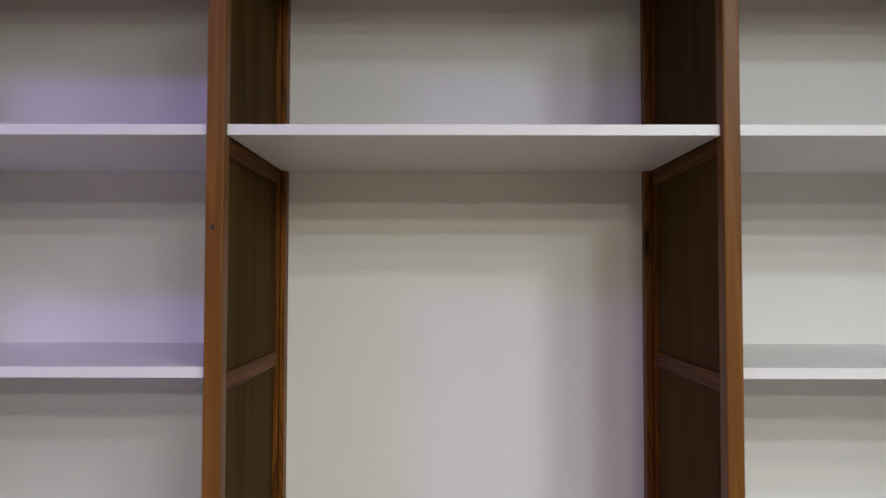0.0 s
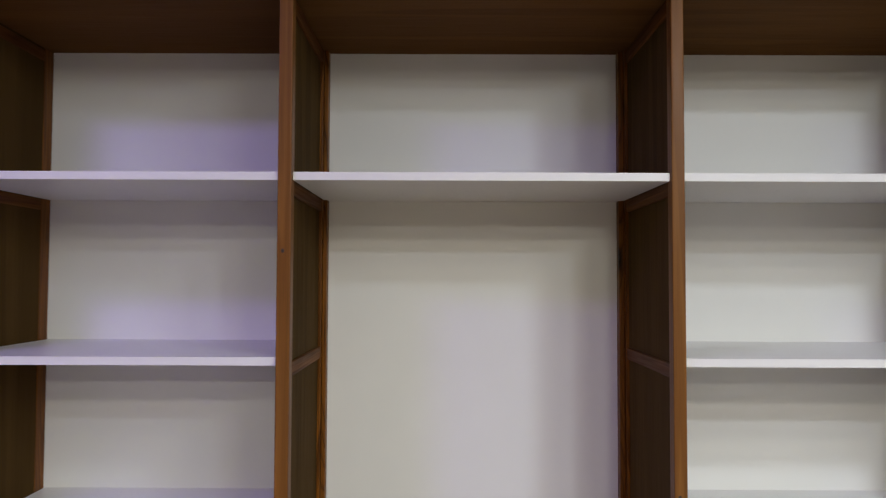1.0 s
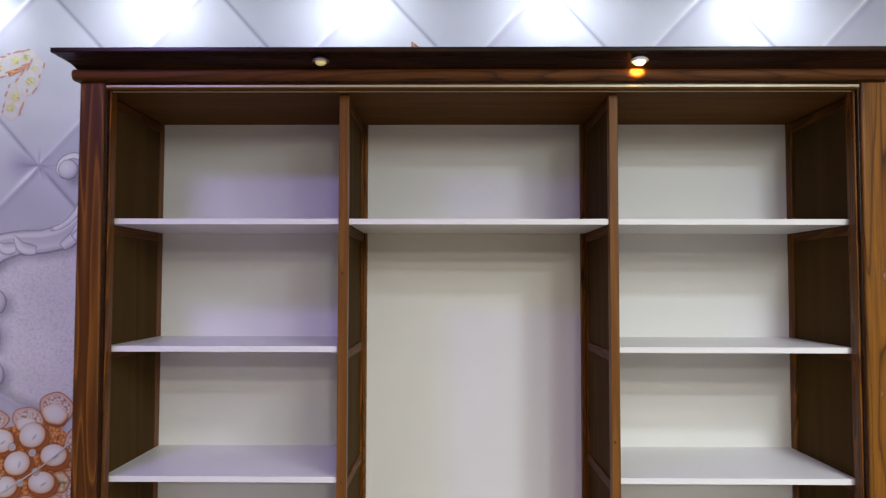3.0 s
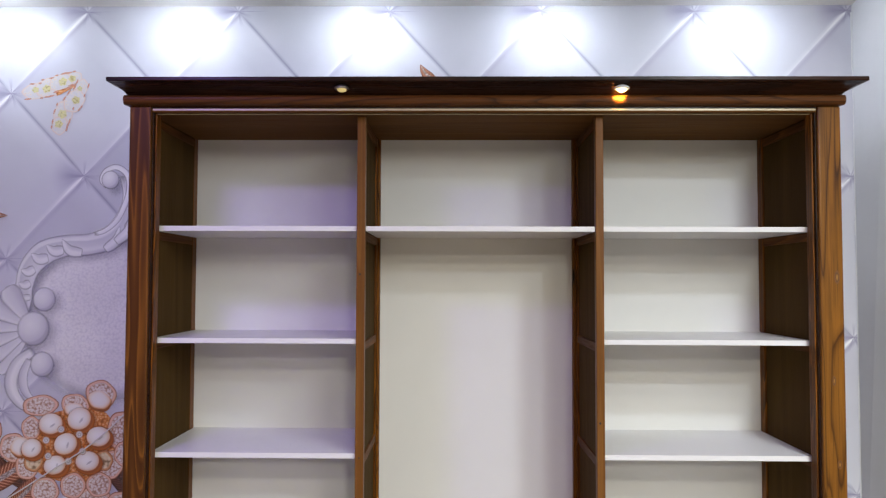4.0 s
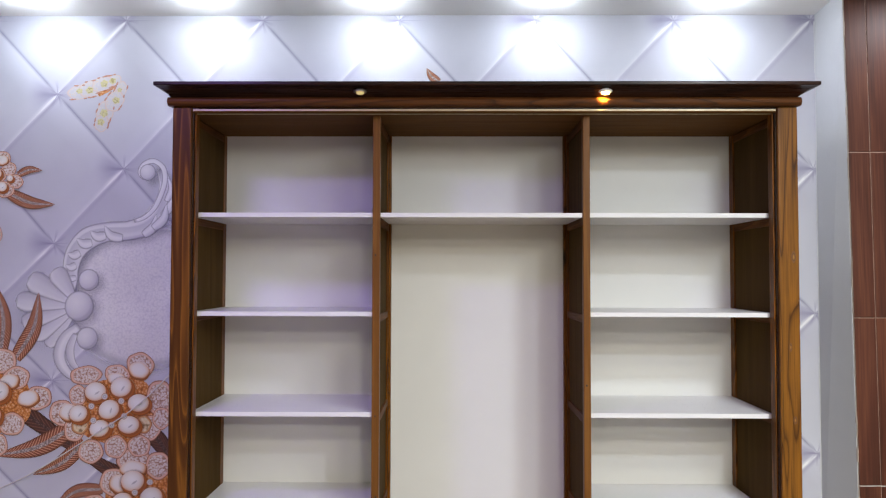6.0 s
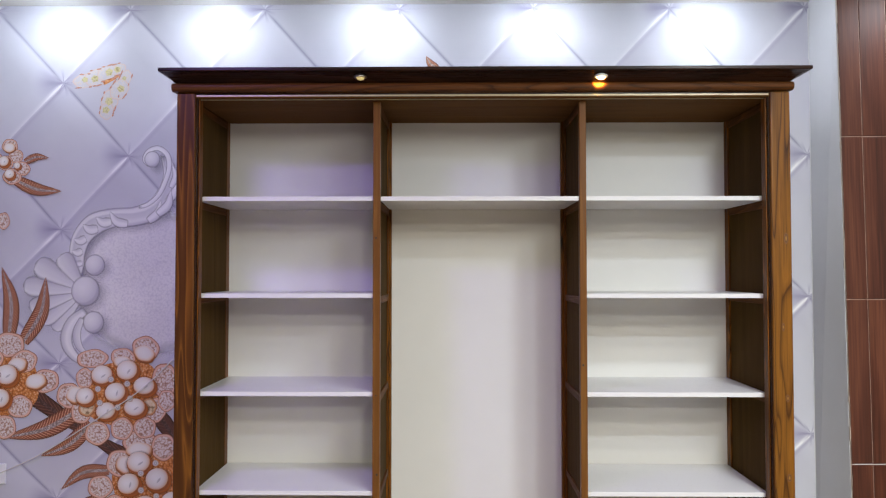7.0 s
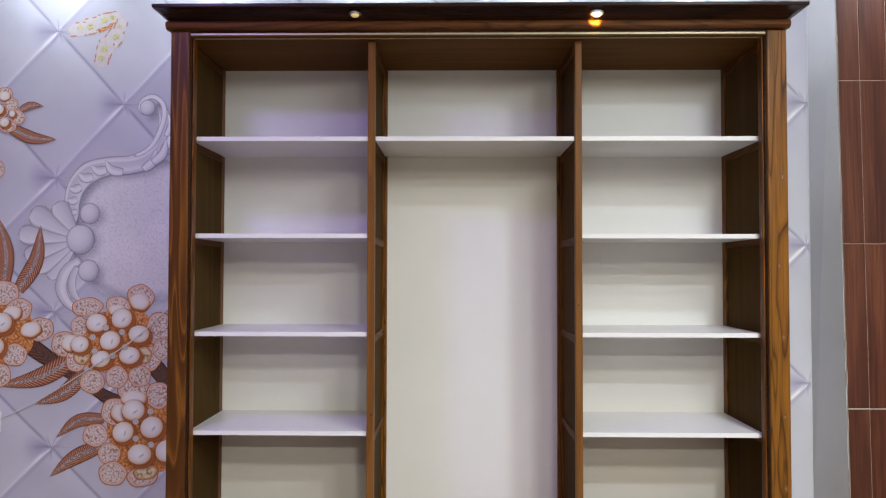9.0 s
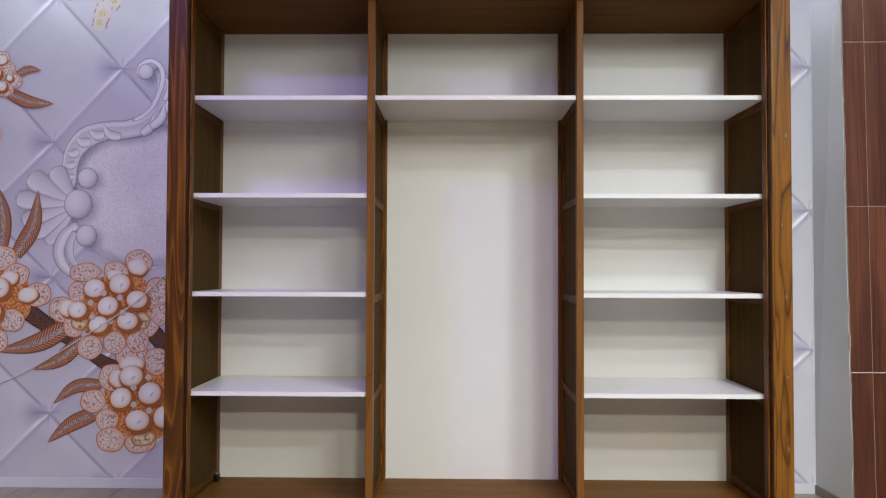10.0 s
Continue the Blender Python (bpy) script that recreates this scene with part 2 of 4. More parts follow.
def frame_side(name, x0, x1, faces, label):
    """A frame-and-panel upright: two stiles, rails at the shelf heights and thin panels set back between them."""
    y0, y1 = -0.012, BACK - 0.002
    panel = wpart(name, boxed((x0 + x1) / 2 - 0.006, (x0 + x1) / 2 + 0.006, y0 + 0.03, y1 - 0.02, BASE, TOPZ - 0.001), PLY, label=label)
    wpart("front_stile", boxed(x0, x1, y0, y0 + 0.032, BASE, TOPZ - 0.001, bevel=0.003), GOLD_Z if name == "divider" else WOOD_Z, panel)
    wpart("back_stile", boxed(x0 + 0.0006, x1 - 0.0006, y1 - 0.045, y1, BASE, TOPZ - 0.001, bevel=0.002), WOOD_Z, panel)
    for z in LEVELS + (BASE + 0.050, TOPZ - 0.002):
        top = z - (0.0095 if z == LEVELS[0] else 0.004)
        wpart("rail", boxed(x0 + 0.0012, x1 - 0.0012, y0 + 0.0325, y1 - 0.0455, top - 0.031, top, bevel=0.003), WOOD_Y, panel)
    for side, w in faces:
        a, b = (x1, x1 + w) if side > 0 else (x0 - w, x0)
        wpart("corner_batten", boxed(a, b, y1 - 0.030, y1, BASE, TOPZ - 0.001, bevel=0.002), BATTEN, panel, "pine batten with strong dark grain")
    return panel


frame_side("side_panel", X["l0"], X["l1"], [], "brown framed side with veneer panels")
frame_side("side_panel", X["r1"], X["r0"], [], "brown framed side with veneer panels")
frame_side("divider", X["a0"], X["a1"], [(1, 0.011)], "brown framed partition with veneer panels")
frame_side("divider", X["b0"], X["b1"], [(-1, 0.014)], "brown framed partition with veneer panels")

wpart("top_panel", boxed(X["l0"], X["r0"], -0.070, BACK + 0.008, TOPZ + 0.001, TOPZ + 0.016), PLY_X, label="brown veneered inside top")
wpart("base_panel", boxed(X["l0"], X["r0"], -0.075, BACK - 0.001, BASE - 0.03, BASE - 0.0005, bevel=0.002), PLY_BASE, label="light brown veneered base board")
wpart("plinth", boxed(X["l0"], X["r0"], -0.060, -0.040, FZ, BASE - 0.031), WOOD_X)


def pilaster(x0, x1):
    """A thick front post with softly rounded edges and a shallow bead along its inner edge."""
    inner = x1 if x0 < 0 else x0
    a, b = (x0, x1 - 0.004) if x0 < 0 else (x0 + 0.004, x1)
    bm = boxed(a, b, -0.080, -0.013, FZ, 2.117, bevel=0.007, seg=3)
    post = wpart("pilaster", bm, PILASTER_SHADED if x0 < 0 else PILASTER, label="stained pine front post with bold grain")
    s = 1 if x0 < 0 else -1
    a, b = sorted((inner - 0.0038 * s, inner))
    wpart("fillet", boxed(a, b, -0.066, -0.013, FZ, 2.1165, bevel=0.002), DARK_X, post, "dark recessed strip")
    a, b = sorted((inner + 0.0005 * s, inner + 0.006 * s))
    wpart("door_stop", boxed(a, b, -0.052, -0.0125, BASE, 2.10, bevel=0.002), WOOD_Z, post)
    return post


# white-laminated outer sides, a few millimetres wider than the posts
for x0, x1 in ((-1.2405, -1.2365), (1.2195, 1.2230)):
    wpart("outer_side", boxed(x0, x1, -0.010, WALL - 0.03, FZ, 2.118), MELAMINE, label="white laminated outer side")

pilaster(-1.235, -1.156)
pilaster(1.137, 1.219)

# cornice: top rail, rounded bead, sloping crown with mitred returns and the top board
XL, XR = -1.236, 1.214
wpart("top_rail", boxed(XL + 0.004, XR - 0.004, -0.078, -0.020, 2.1175, 2.152), WOOD_X)
r, cz = 0.017, 2.136
prof = [(-0.079, cz - r), (-0.092, cz - r)] + [(-0.092 - r * 0.9 * math.cos(a), cz + r * math.sin(a)) for a in [math.pi * (i / 8 - 0.5) for i in range(1, 8)]] + [(-0.092, cz + r), (-0.079, cz + r)]
wpart("bead_moulding", prism(bmesh.new(), prof, XL - 0.012, XR + 0.012), WOOD_X, label="half-round stained pine bead")
for x0, x1 in ((XL - 0.012, XL - 0.0005), (XR + 0.0005, XR + 0.012)):
    wpart("bead_return", boxed(x0, x1, -0.078, WALL - 0.02, cz - r, cz + r, bevel=0.005), WOOD_X)


def crown():
    bm = bmesh.new()
    lo = [(XL - 0.002, WALL - 0.03), (XL - 0.002, -0.096), (XR + 0.002, -0.096), (XR + 0.002, WALL - 0.03)]
    hi = [(XL - 0.032, WALL - 0.03), (XL - 0.032, -0.166), (XR + 0.042, -0.166), (XR + 0.042, WALL - 0.03)]
    rows = []
    for k in range(7):
        t = k / 6
        bow = 0.006 * math.sin(math.pi * t)
        rows.append([bm.verts.new((a[0] + (b[0] - a[0]) * t, a[1] + (b[1] - a[1]) * t, 2.1535 + (2.1785 - 2.1535) * t + bow)) for a, b in zip(lo, hi)])
    for a, b in zip(rows, rows[1:]):
        for i in range(3):
            bm.faces.new((a[i], a[i + 1], b[i + 1], b[i]))
    bm.faces.new(rows[0])
    bm.faces.new(rows[-1][::-1])
    for k in range(6):
        bm.faces.new((rows[k][0], rows[k + 1][0], rows[k + 1][3], rows[k][3]))
    bmesh.ops.recalc_face_normals(bm, faces=bm.faces)
    return bm


wpart("crown_moulding", crown(), DARK_X, label="dark sloping crown moulding")
wpart("top_board", boxed(XL - 0.038, XR + 0.050, -0.182, WALL - 0.028, 2.179, 2.194, bevel=0.004), DARK_X, label="nearly black projecting top board")

BRACKET = metal("dark_bracket_metal", (0.05, 0.05, 0.06), 0.4)
foot = wpart("corner_bracket", boxed(X["l1"] + 0.0005, X["l1"] + 0.020, 0.345, 0.385, BASE, BASE + 0.034, bevel=0.004), BRACKET, label="small dark metal corner bracket")
wpart("screw", lathe(bmesh.new(), [(0.006, BASE + 0.0342), (0.005, BASE + 0.038)], (X["l1"] + 0.010, 0.365, 0), 12), STEEL, foot)

# sliding-door track under the top rail
track = wpart("door_track", boxed(-1.158, 1.139, -0.074, -0.022, 2.1105, 2.1170), DARK_X, label="sliding-door track with pale aluminium lips, without doors")
for y, z in ((-0.0735, 2.1040), (-0.0450, 2.0960)):
    wpart("track_lip", boxed(-1.157, 1.138, y, y + 0.003, z, 2.1104), TRACK, track, "pale aluminium lip")
for x in (-0.48, -0.02, 0.40, 1.0, -1.0):
    wpart("screw", lathe(bmesh.new(), [(0.004, 2.1080), (0.005, 2.1104)], (x, -0.060, 0), 10), STEEL, track)


def cornice_lamp(x, lit):
    bm = lathe(bmesh.new(), [(0.013, 2.174), (0.024, 2.168), (0.026, 2.164), (0.025, 2.161), (0.018, 2.1605), (0.016, 2.164)], (x, -0.140, 0), 28)
    lamp = smooth(wpart("cornice_spotlight", bm, WHITE_PLASTIC if lit else STEEL, label="small round spotlight, lit warm" if lit else "small round spotlight, barely lit"))
    wpart("lens", lathe(bmesh.new(), [(0.017, 2.1615), (0.013, 2.154), (0.006, 2.1515)], (x, -0.140, 0), 20), LAMP_ON if lit else LAMP_OFF, lamp)
    return lamp


cornice_lamp(-0.487, False)
cornice_lamp(0.458, True)
bulb = bpy.data.lights.new("cornice_spot_light", "SPOT")
bulb.energy, bulb.color, bulb.shadow_soft_size, bulb.spot_size, bulb.spot_blend = 17.0, (1.0, 0.50, 0.07), 0.008, radians(44), 0.9
new("cornice_spot_light", bulb).matrix_world = look((0.458, -0.166, 2.153), (0.458, -0.105, 2.148))


def shelf(x0, x1, z, label):
    board = part("shelf", boxed(x0 + 0.001, x1 - 0.001, 0.0012, BACK - 0.001, -0.009, 0.009), MELAMINE)
    board.location = (0, 0, z)
    part("edge_band", boxed(x0 + 0.001, x1 - 0.001, 0.0, 0.0012, -0.0088, 0.0088), MELAMINE, board)
    return tagged(board, label, "shelf", "shelves in the wardrobe")


for z in LEVELS:
    for x0, x1 in ((X["l1"], X["a0"]), (X["b1"], X["r1"])):
        shelf(x0, x1, z, "white melamine shelf resting on side rails, empty")
shelf(X["a1"], X["b0"], LEVELS[0], "wide white melamine shelf over the tall middle bay, empty")


# ---- ceiling lamps ----
def downlight(x, y, r, lens):
    bm = lathe(bmesh.new(), [(r, CEIL - 0.0005), (r, CEIL - 0.006), (r - 0.006, CEIL - 0.008), (r * 0.8, CEIL - 0.005)], (0, 0, 0), 28)
    ob = part("downlight", bm, WHITE_PLASTIC)
    ob.location = (x, y, 0)
    part("lens", lathe(bmesh.new(), [(r * 0.78, CEIL - 0.0055), (r * 0.74, CEIL - 0.012), (r * 0.55, CEIL - 0.018), (r * 0.25, CEIL - 0.021)], (0, 0, 0), 24), lens, ob)
    return tagged(ob, "round white recessed downlight, lit, in the ceiling", "downlight", "downlights in the ceiling")


for x in WASH_X:
    downlight(x, WASH_Y, 0.045, DOWN_ON)
# the two added fill lamps get a fitting here as well
for (x, y), p, c, size in ROOM_LAMPS:
    downlight(x, y, size / 2 + 0.015, VIOLET_ON if c == VIOLET else PANEL_ON)


# ---- wallpaper mural: prints lying flat on one sheet ----
def uv_of(nt):
    tc = nt.nodes.new("ShaderNodeTexCoord")
    sep = nt.nodes.new("ShaderNodeSeparateXYZ")
    nt.links.new(tc.outputs["UV"], sep.inputs[0])
    return sep.outputs[0], sep.outputs[1]


def falloff(nt, dist, width, amount):
    return ramp(nt, dist, [(0.0, (amount,) * 3), (width * 0.35, (amount * 0.45,) * 3), (width, (0, 0, 0))])


def soft_spot(nt, x, y, cx, cy, rx, ry, amount):
    """An elliptical smudge that fades from its middle."""
    dx = math_node(nt, "DIVIDE", math_node(nt, "SUBTRACT", x, cx), rx)
    dy = math_node(nt, "DIVIDE", math_node(nt, "SUBTRACT", y, cy), ry)
    r = math_node(nt, "SQRT", math_node(nt, "ADD", math_node(nt, "MULTIPLY", dx, dx), math_node(nt, "MULTIPLY", dy, dy)))
    return ramp(nt, r, [(0.0, (amount,) * 3), (0.45, (amount * 0.62,) * 3), (1.0, (0, 0, 0))], "EASE")


def quilted_paper():
    """Printed lilac satin, buttoned in diamonds 0.65 m wide."""
    m, nt, b = material("quilted_satin_print")
    tc = nt.nodes.new("ShaderNodeTexCoord")
    sep = nt.nodes.new("ShaderNodeSeparateXYZ")
    warp = node(nt, "ShaderNodeTexNoise", Scale=2.6, Detail=1.0)
    nt.links.new(tc.outputs["Object"], warp.inputs["Vector"])
    wsep = nt.nodes.new("ShaderNodeVectorMath")
    wsep.operation = "MULTIPLY_ADD"
    nt.links.new(warp.outputs["Color"], wsep.inputs[0])
    wsep.inputs[1].default_value = (0.014, 0.0, 0.014)
    nt.links.new(tc.outputs["Object"], wsep.inputs[2])
    nt.links.new(wsep.outputs[0], sep.inputs[0])
    u = math_node(nt, "DIVIDE", math_node(nt, "ADD", sep.outputs[0], 2.005), 0.650)
    d = math_node(nt, "SUBTRACT", sep.outputs[2], 1.611)
    v = math_node(nt, "ADD", math_node(nt, "DIVIDE", math_node(nt, "MAXIMUM", d, 0.0), 0.709), math_node(nt, "DIVIDE", math_node(nt, "MINIMUM", d, 0.0), 0.644))
    # sa: across the creases that fall to the right; sb: across those that fall to the left
    sa = math_node(nt, "SUBTRACT", math_node(nt, "FRACT", math_node(nt, "ADD", math_node(nt, "ADD", u, v), 10.5)), 0.5)
    sb = math_node(nt, "SUBTRACT", math_node(nt, "FRACT", math_node(nt, "ADD", math_node(nt, "SUBTRACT", u, v), 10.5)), 0.5)
    absa, absb = math_node(nt, "ABSOLUTE", sa), math_node(nt, "ABSOLUTE", sb)
    du = math_node(nt, "MULTIPLY", math_node(nt, "ADD", sa, sb), 0.5)
    dv = math_node(nt, "MULTIPLY", math_node(nt, "SUBTRACT", sa, sb), 0.5)
    big = noise_tex(nt, coords(nt, (1, 1, 1)), 1.1, 2.0)
    mottle = noise_tex(nt, coords(nt, (1, 1, 1)), 9.0, 2.0)
    tone = math_node(nt, "ADD", math_node(nt, "MULTIPLY", big, 0.8), math_node(nt, "MULTIPLY", mottle, 0.12))
    col = ramp(nt, tone, [(0.25, (0.50, 0.50, 0.58)), (0.48, (0.58, 0.575, 0.65)), (0.70, (0.67, 0.665, 0.73))], "EASE")
    # pillows: paler under the falling creases, deeper beneath the rising ones
    rise = ramp(nt, math_node(nt, "ADD", sb, 0.5), [(0.0, (0, 0, 0)), (0.30, (0.10,) * 3), (0.499, (0.35,) * 3), (0.501, (0, 0, 0)), (1.0, (0, 0, 0))])
    col = mix(nt, col, (0.80, 0.80, 0.89), rise)
    dip = ramp(nt, math_node(nt, "ADD", sb, 0.5), [(0.0, (0, 0, 0)), (0.499, (0, 0, 0)), (0.502, (0.50,) * 3), (0.56, (0.20,) * 3), (0.80, (0, 0, 0))])
    col = mix(nt, col, (0.40, 0.37, 0.54), dip)
    pale = ramp(nt, math_node(nt, "ADD", sa, 0.5), [(0.25, (0, 0, 0)), (0.47, (0.34,) * 3), (0.499, (0, 0, 0)), (1.0, (0, 0, 0))])
    col = mix(nt, col, (0.80, 0.80, 0.88), pale)
    # the sharp dark furrows that fall to the right, dying out at the buttons
    away = ramp(nt, absb, [(0.02, (0.15,) * 3), (0.16, (0.85,) * 3), (0.5, (0.75,) * 3)])
    furrow = math_node(nt, "MULTIPLY", falloff(nt, absa, 0.026, 1.0), away)
    col = mix(nt, col, (0.24, 0.23, 0.36), furrow)
    # the creases that fall to the left: a white lip and a shadow on its far side, strongest below the button
    below = ramp(nt, math_node(nt, "ADD", sa, 0.5), [(0.0, (0.20,) * 3), (0.22, (0.45,) * 3), (0.38, (0.9,) * 3), (0.47, (1, 1, 1)), (0.50, (0.5,) * 3), (0.56, (0.12,) * 3), (1.0, (0.28,) * 3)])
    shade = math_node(nt, "MULTIPLY", falloff(nt, math_node(nt, "ABSOLUTE", math_node(nt, "SUBTRACT", sb, 0.020)), 0.040, 0.9), below)
    col = mix(nt, col, (0.25, 0.22, 0.37), shade)
    lip = math_node(nt, "MULTIPLY", falloff(nt, math_node(nt, "ABSOLUTE", math_node(nt, "ADD", sb, 0.005)), 0.036, 1.7), below)
    col = mix(nt, col, (0.94, 0.93, 0.97), lip)
    # the smudge beside each button, its tucks and the button itself
    near = math_node(nt, "SQRT", math_node(nt, "ADD", math_node(nt, "MULTIPLY", du, du), math_node(nt, "MULTIPLY", dv, dv)))
    fan = math_node(nt, "DIVIDE", math_node(nt, "ABSOLUTE", dv), math_node(nt, "MAXIMUM", math_node(nt, "MULTIPLY", du, -1.0), 0.002))
    wedge = math_node(nt, "MULTIPLY", ramp(nt, near, [(0.0, (0.9,) * 3), (0.07, (0.75,) * 3), (0.24, (0, 0, 0))], "EASE"), ramp(nt, fan, [(0.0, (1, 1, 1)), (0.35, (0.7,) * 3), (1.0, (0, 0, 0))], "EASE"))
    col = mix(nt, col, (0.26, 0.23, 0.39), wedge)
    spokes = math_node(nt, "SINE", math_node(nt, "MULTIPLY", math_node(nt, "ADD", math_node(nt, "ARCTAN2", dv, du), math_node(nt, "MULTIPLY", big, 3.0)), 7.0))
    tuck = math_node(nt, "MULTIPLY", falloff(nt, near, 0.10, 0.9), ramp(nt, spokes, [(0.35, (0, 0, 0)), (0.75, (1, 1, 1))]))
    col = mix(nt, col, (0.26, 0.24, 0.38), tuck)
    col = mix(nt, col, (0.30, 0.28, 0.42), falloff(nt, near, 0.026, 0.8))
    nt.links.new(col, b.inputs["Base Color"])
    weave = noise_tex(nt, coords(nt, (1, 1, 1)), 700.0, 2.0)
    b.inputs["Roughness"].default_value = 0.42
    bump(nt, b, weave, 0.08, 0.0005)
    return m


def print_disc(name, stops, centre=(0.5, 0.5), speckle=None, soft=0.0, thin=1.0):
    """A printed round motif: colours by distance from a point of its own square."""
    m, nt, b = material(name)
    u, v = uv_of(nt)
    dx, dy = math_node(nt, "SUBTRACT", u, centre[0]), math_node(nt, "SUBTRACT", v, centre[1])
    r = math_node(nt, "MULTIPLY", 2.0, math_node(nt, "SQRT", math_node(nt, "ADD", math_node(nt, "MULTIPLY", dx, dx), math_node(nt, "MULTIPLY", dy, dy))))
    col = ramp(nt, r, stops)
    if speckle:
        scale, colours, inner = speckle
        vor = node(nt, "ShaderNodeTexVoronoi", Scale=scale)
        nt.links.new(coords(nt, (1, 1, 1), 4.0), vor.inputs["Vector"])
        gem = ramp(nt, vor.outputs["Distance"], colours)
        inside = ramp(nt, r, [(inner - 0.02, (1, 1, 1)), (inner, (0, 0, 0))])
        col = mix(nt, col, gem, inside)
    nt.links.new(col, b.inputs["Base Color"])
    b.inputs["Roughness"].default_value = 0.42
    if soft:
        rim = math_node(nt, "MULTIPLY", 2.0, math_node(nt, "SQRT", math_node(nt, "ADD", math_node(nt, "POWER", math_node(nt, "SUBTRACT", u, 0.5), 2.0), math_node(nt, "POWER", math_node(nt, "SUBTRACT", v, 0.5), 2.0))))
        nt.links.new(ramp(nt, rim, [(1.0 - soft, (thin,) * 3), (1.0, (0, 0, 0))], "EASE"), b.inputs["Alpha"])
    return m


def print_leaf(name, base, ridge, rib):
    m, nt, b = material(name)
    u, v = uv_of(nt)
    across = math_node(nt, "ABSOLUTE", math_node(nt, "SUBTRACT", v, 0.5))
    slant = math_node(nt, "ADD", math_node(nt, "MULTIPLY", u, 150.0), math_node(nt, "MULTIPLY", across, 34.0))
    line = ramp(nt, math_node(nt, "SINE", slant), [(0.35, (0, 0, 0)), (0.75, (1, 1, 1))])
    col = mix(nt, base, ridge, line)
    col = mix(nt, col, tuple(0.35 * c for c in base), ramp(nt, across, [(0.36, (0, 0, 0)), (0.50, (0.9,) * 3)]))
    vor = node(nt, "ShaderNodeTexVoronoi", Scale=120.0)
    nt.links.new(coords(nt, (1, 1, 1)), vor.inputs["Vector"])
    gem = ramp(nt, vor.outputs["Distance"], [(0.15, rib), (0.6, tuple(0.3 * c for c in rib))])
    col = mix(nt, col, gem, ramp(nt, across, [(0.09, (0.8,) * 3), (0.14, (0, 0, 0))]))
    nt.links.new(col, b.inputs["Base Color"])
    b.inputs["Roughness"].default_value = 0.42
    return m


def print_relief(name, stops, flutes=0.0, soft=0.08, thin=1.0):
    """Printed plaster ornament: grey tones across a moulded band, blending into the paper at its rims."""
    m, nt, b = material(name)
    u, v = uv_of(nt)
    x = v
    if flutes:
        wob = noise_tex(nt, coords(nt, (1, 1, 1)), 9.0, 1.0)
        x = math_node(nt, "ADD", v, math_node(nt, "MULTIPLY", math_node(nt, "SINE", math_node(nt, "ADD", math_node(nt, "MULTIPLY", u, flutes), math_node(nt, "MULTIPLY", v, 5.0))), math_node(nt, "MULTIPLY", wob, 0.16)))
    nt.links.new(ramp(nt, x, stops, "EASE"), b.inputs["Base Color"])
    b.inputs["Roughness"].default_value = 0.45
    rim = math_node(nt, "MINIMUM", v, math_node(nt, "SUBTRACT", 1.0, v))
    ends = math_node(nt, "MINIMUM", u, math_node(nt, "SUBTRACT", 1.0, u))
    cover = math_node(nt, "MULTIPLY", ramp(nt, rim, [(0.0, (0, 0, 0)), (soft, (thin,) * 3)], "EASE"), ramp(nt, ends, [(0.0, (0, 0, 0)), (0.05, (1, 1, 1))]))
    nt.links.new(cover, b.inputs["Alpha"])
    return m


def print_leather():
    """Printed pale embossed leather, fading out into the quilt."""
    m, nt, b = material("leather_print")
    vor = node(nt, "ShaderNodeTexVoronoi", Scale=110.0)
    vor.feature = "SMOOTH_F1"
    nt.links.new(coords(nt, (1, 1, 1)), vor.inputs["Vector"])
    pit = noise_tex(nt, coords(nt, (1, 1, 1)), 120.0, 2.0)
    big = noise_tex(nt, coords(nt, (1, 1, 1)), 3.0, 2.0)
    u, v = uv_of(nt)
    tone = math_node(nt, "ADD", math_node(nt, "MULTIPLY", big, 0.6), math_node(nt, "MULTIPLY", math_node(nt, "SUBTRACT", v, u), 0.16))
    col = ramp(nt, tone, [(0.10, (0.64, 0.62, 0.68)), (0.28, (0.76, 0.74, 0.77)), (0.48, (0.84, 0.82, 0.84))], "EASE")
    col = mix(nt, col, (0.40, 0.38, 0.48), ramp(nt, vor.outputs["Distance"], [(0.30, (0, 0, 0)), (0.75, (0.34,) * 3)]))
    col = mix(nt, col, (0.84, 0.83, 0.86), ramp(nt, pit, [(0.52, (0, 0, 0)), (0.75, (0.28,) * 3)]))
    col = mix(nt, col, (0.30, 0.27, 0.42), soft_spot(nt, u, v, 0.76, 0.42, 0.16, 0.15, 0.65))
    nt.links.new(col, b.inputs["Base Color"])
    b.inputs["Roughness"].default_value = 0.45
    r = math_node(nt, "MULTIPLY", 2.0, math_node(nt, "SQRT", math_node(nt, "ADD", math_node(nt, "POWER", math_node(nt, "SUBTRACT", u, 0.5), 2.0), math_node(nt, "POWER", math_node(nt, "SUBTRACT", v, 0.5), 2.0))))
    nt.links.new(ramp(nt, r, [(0.74, (1, 1, 1)), (1.0, (0, 0, 0))], "EASE"), b.inputs["Alpha"])
    return m


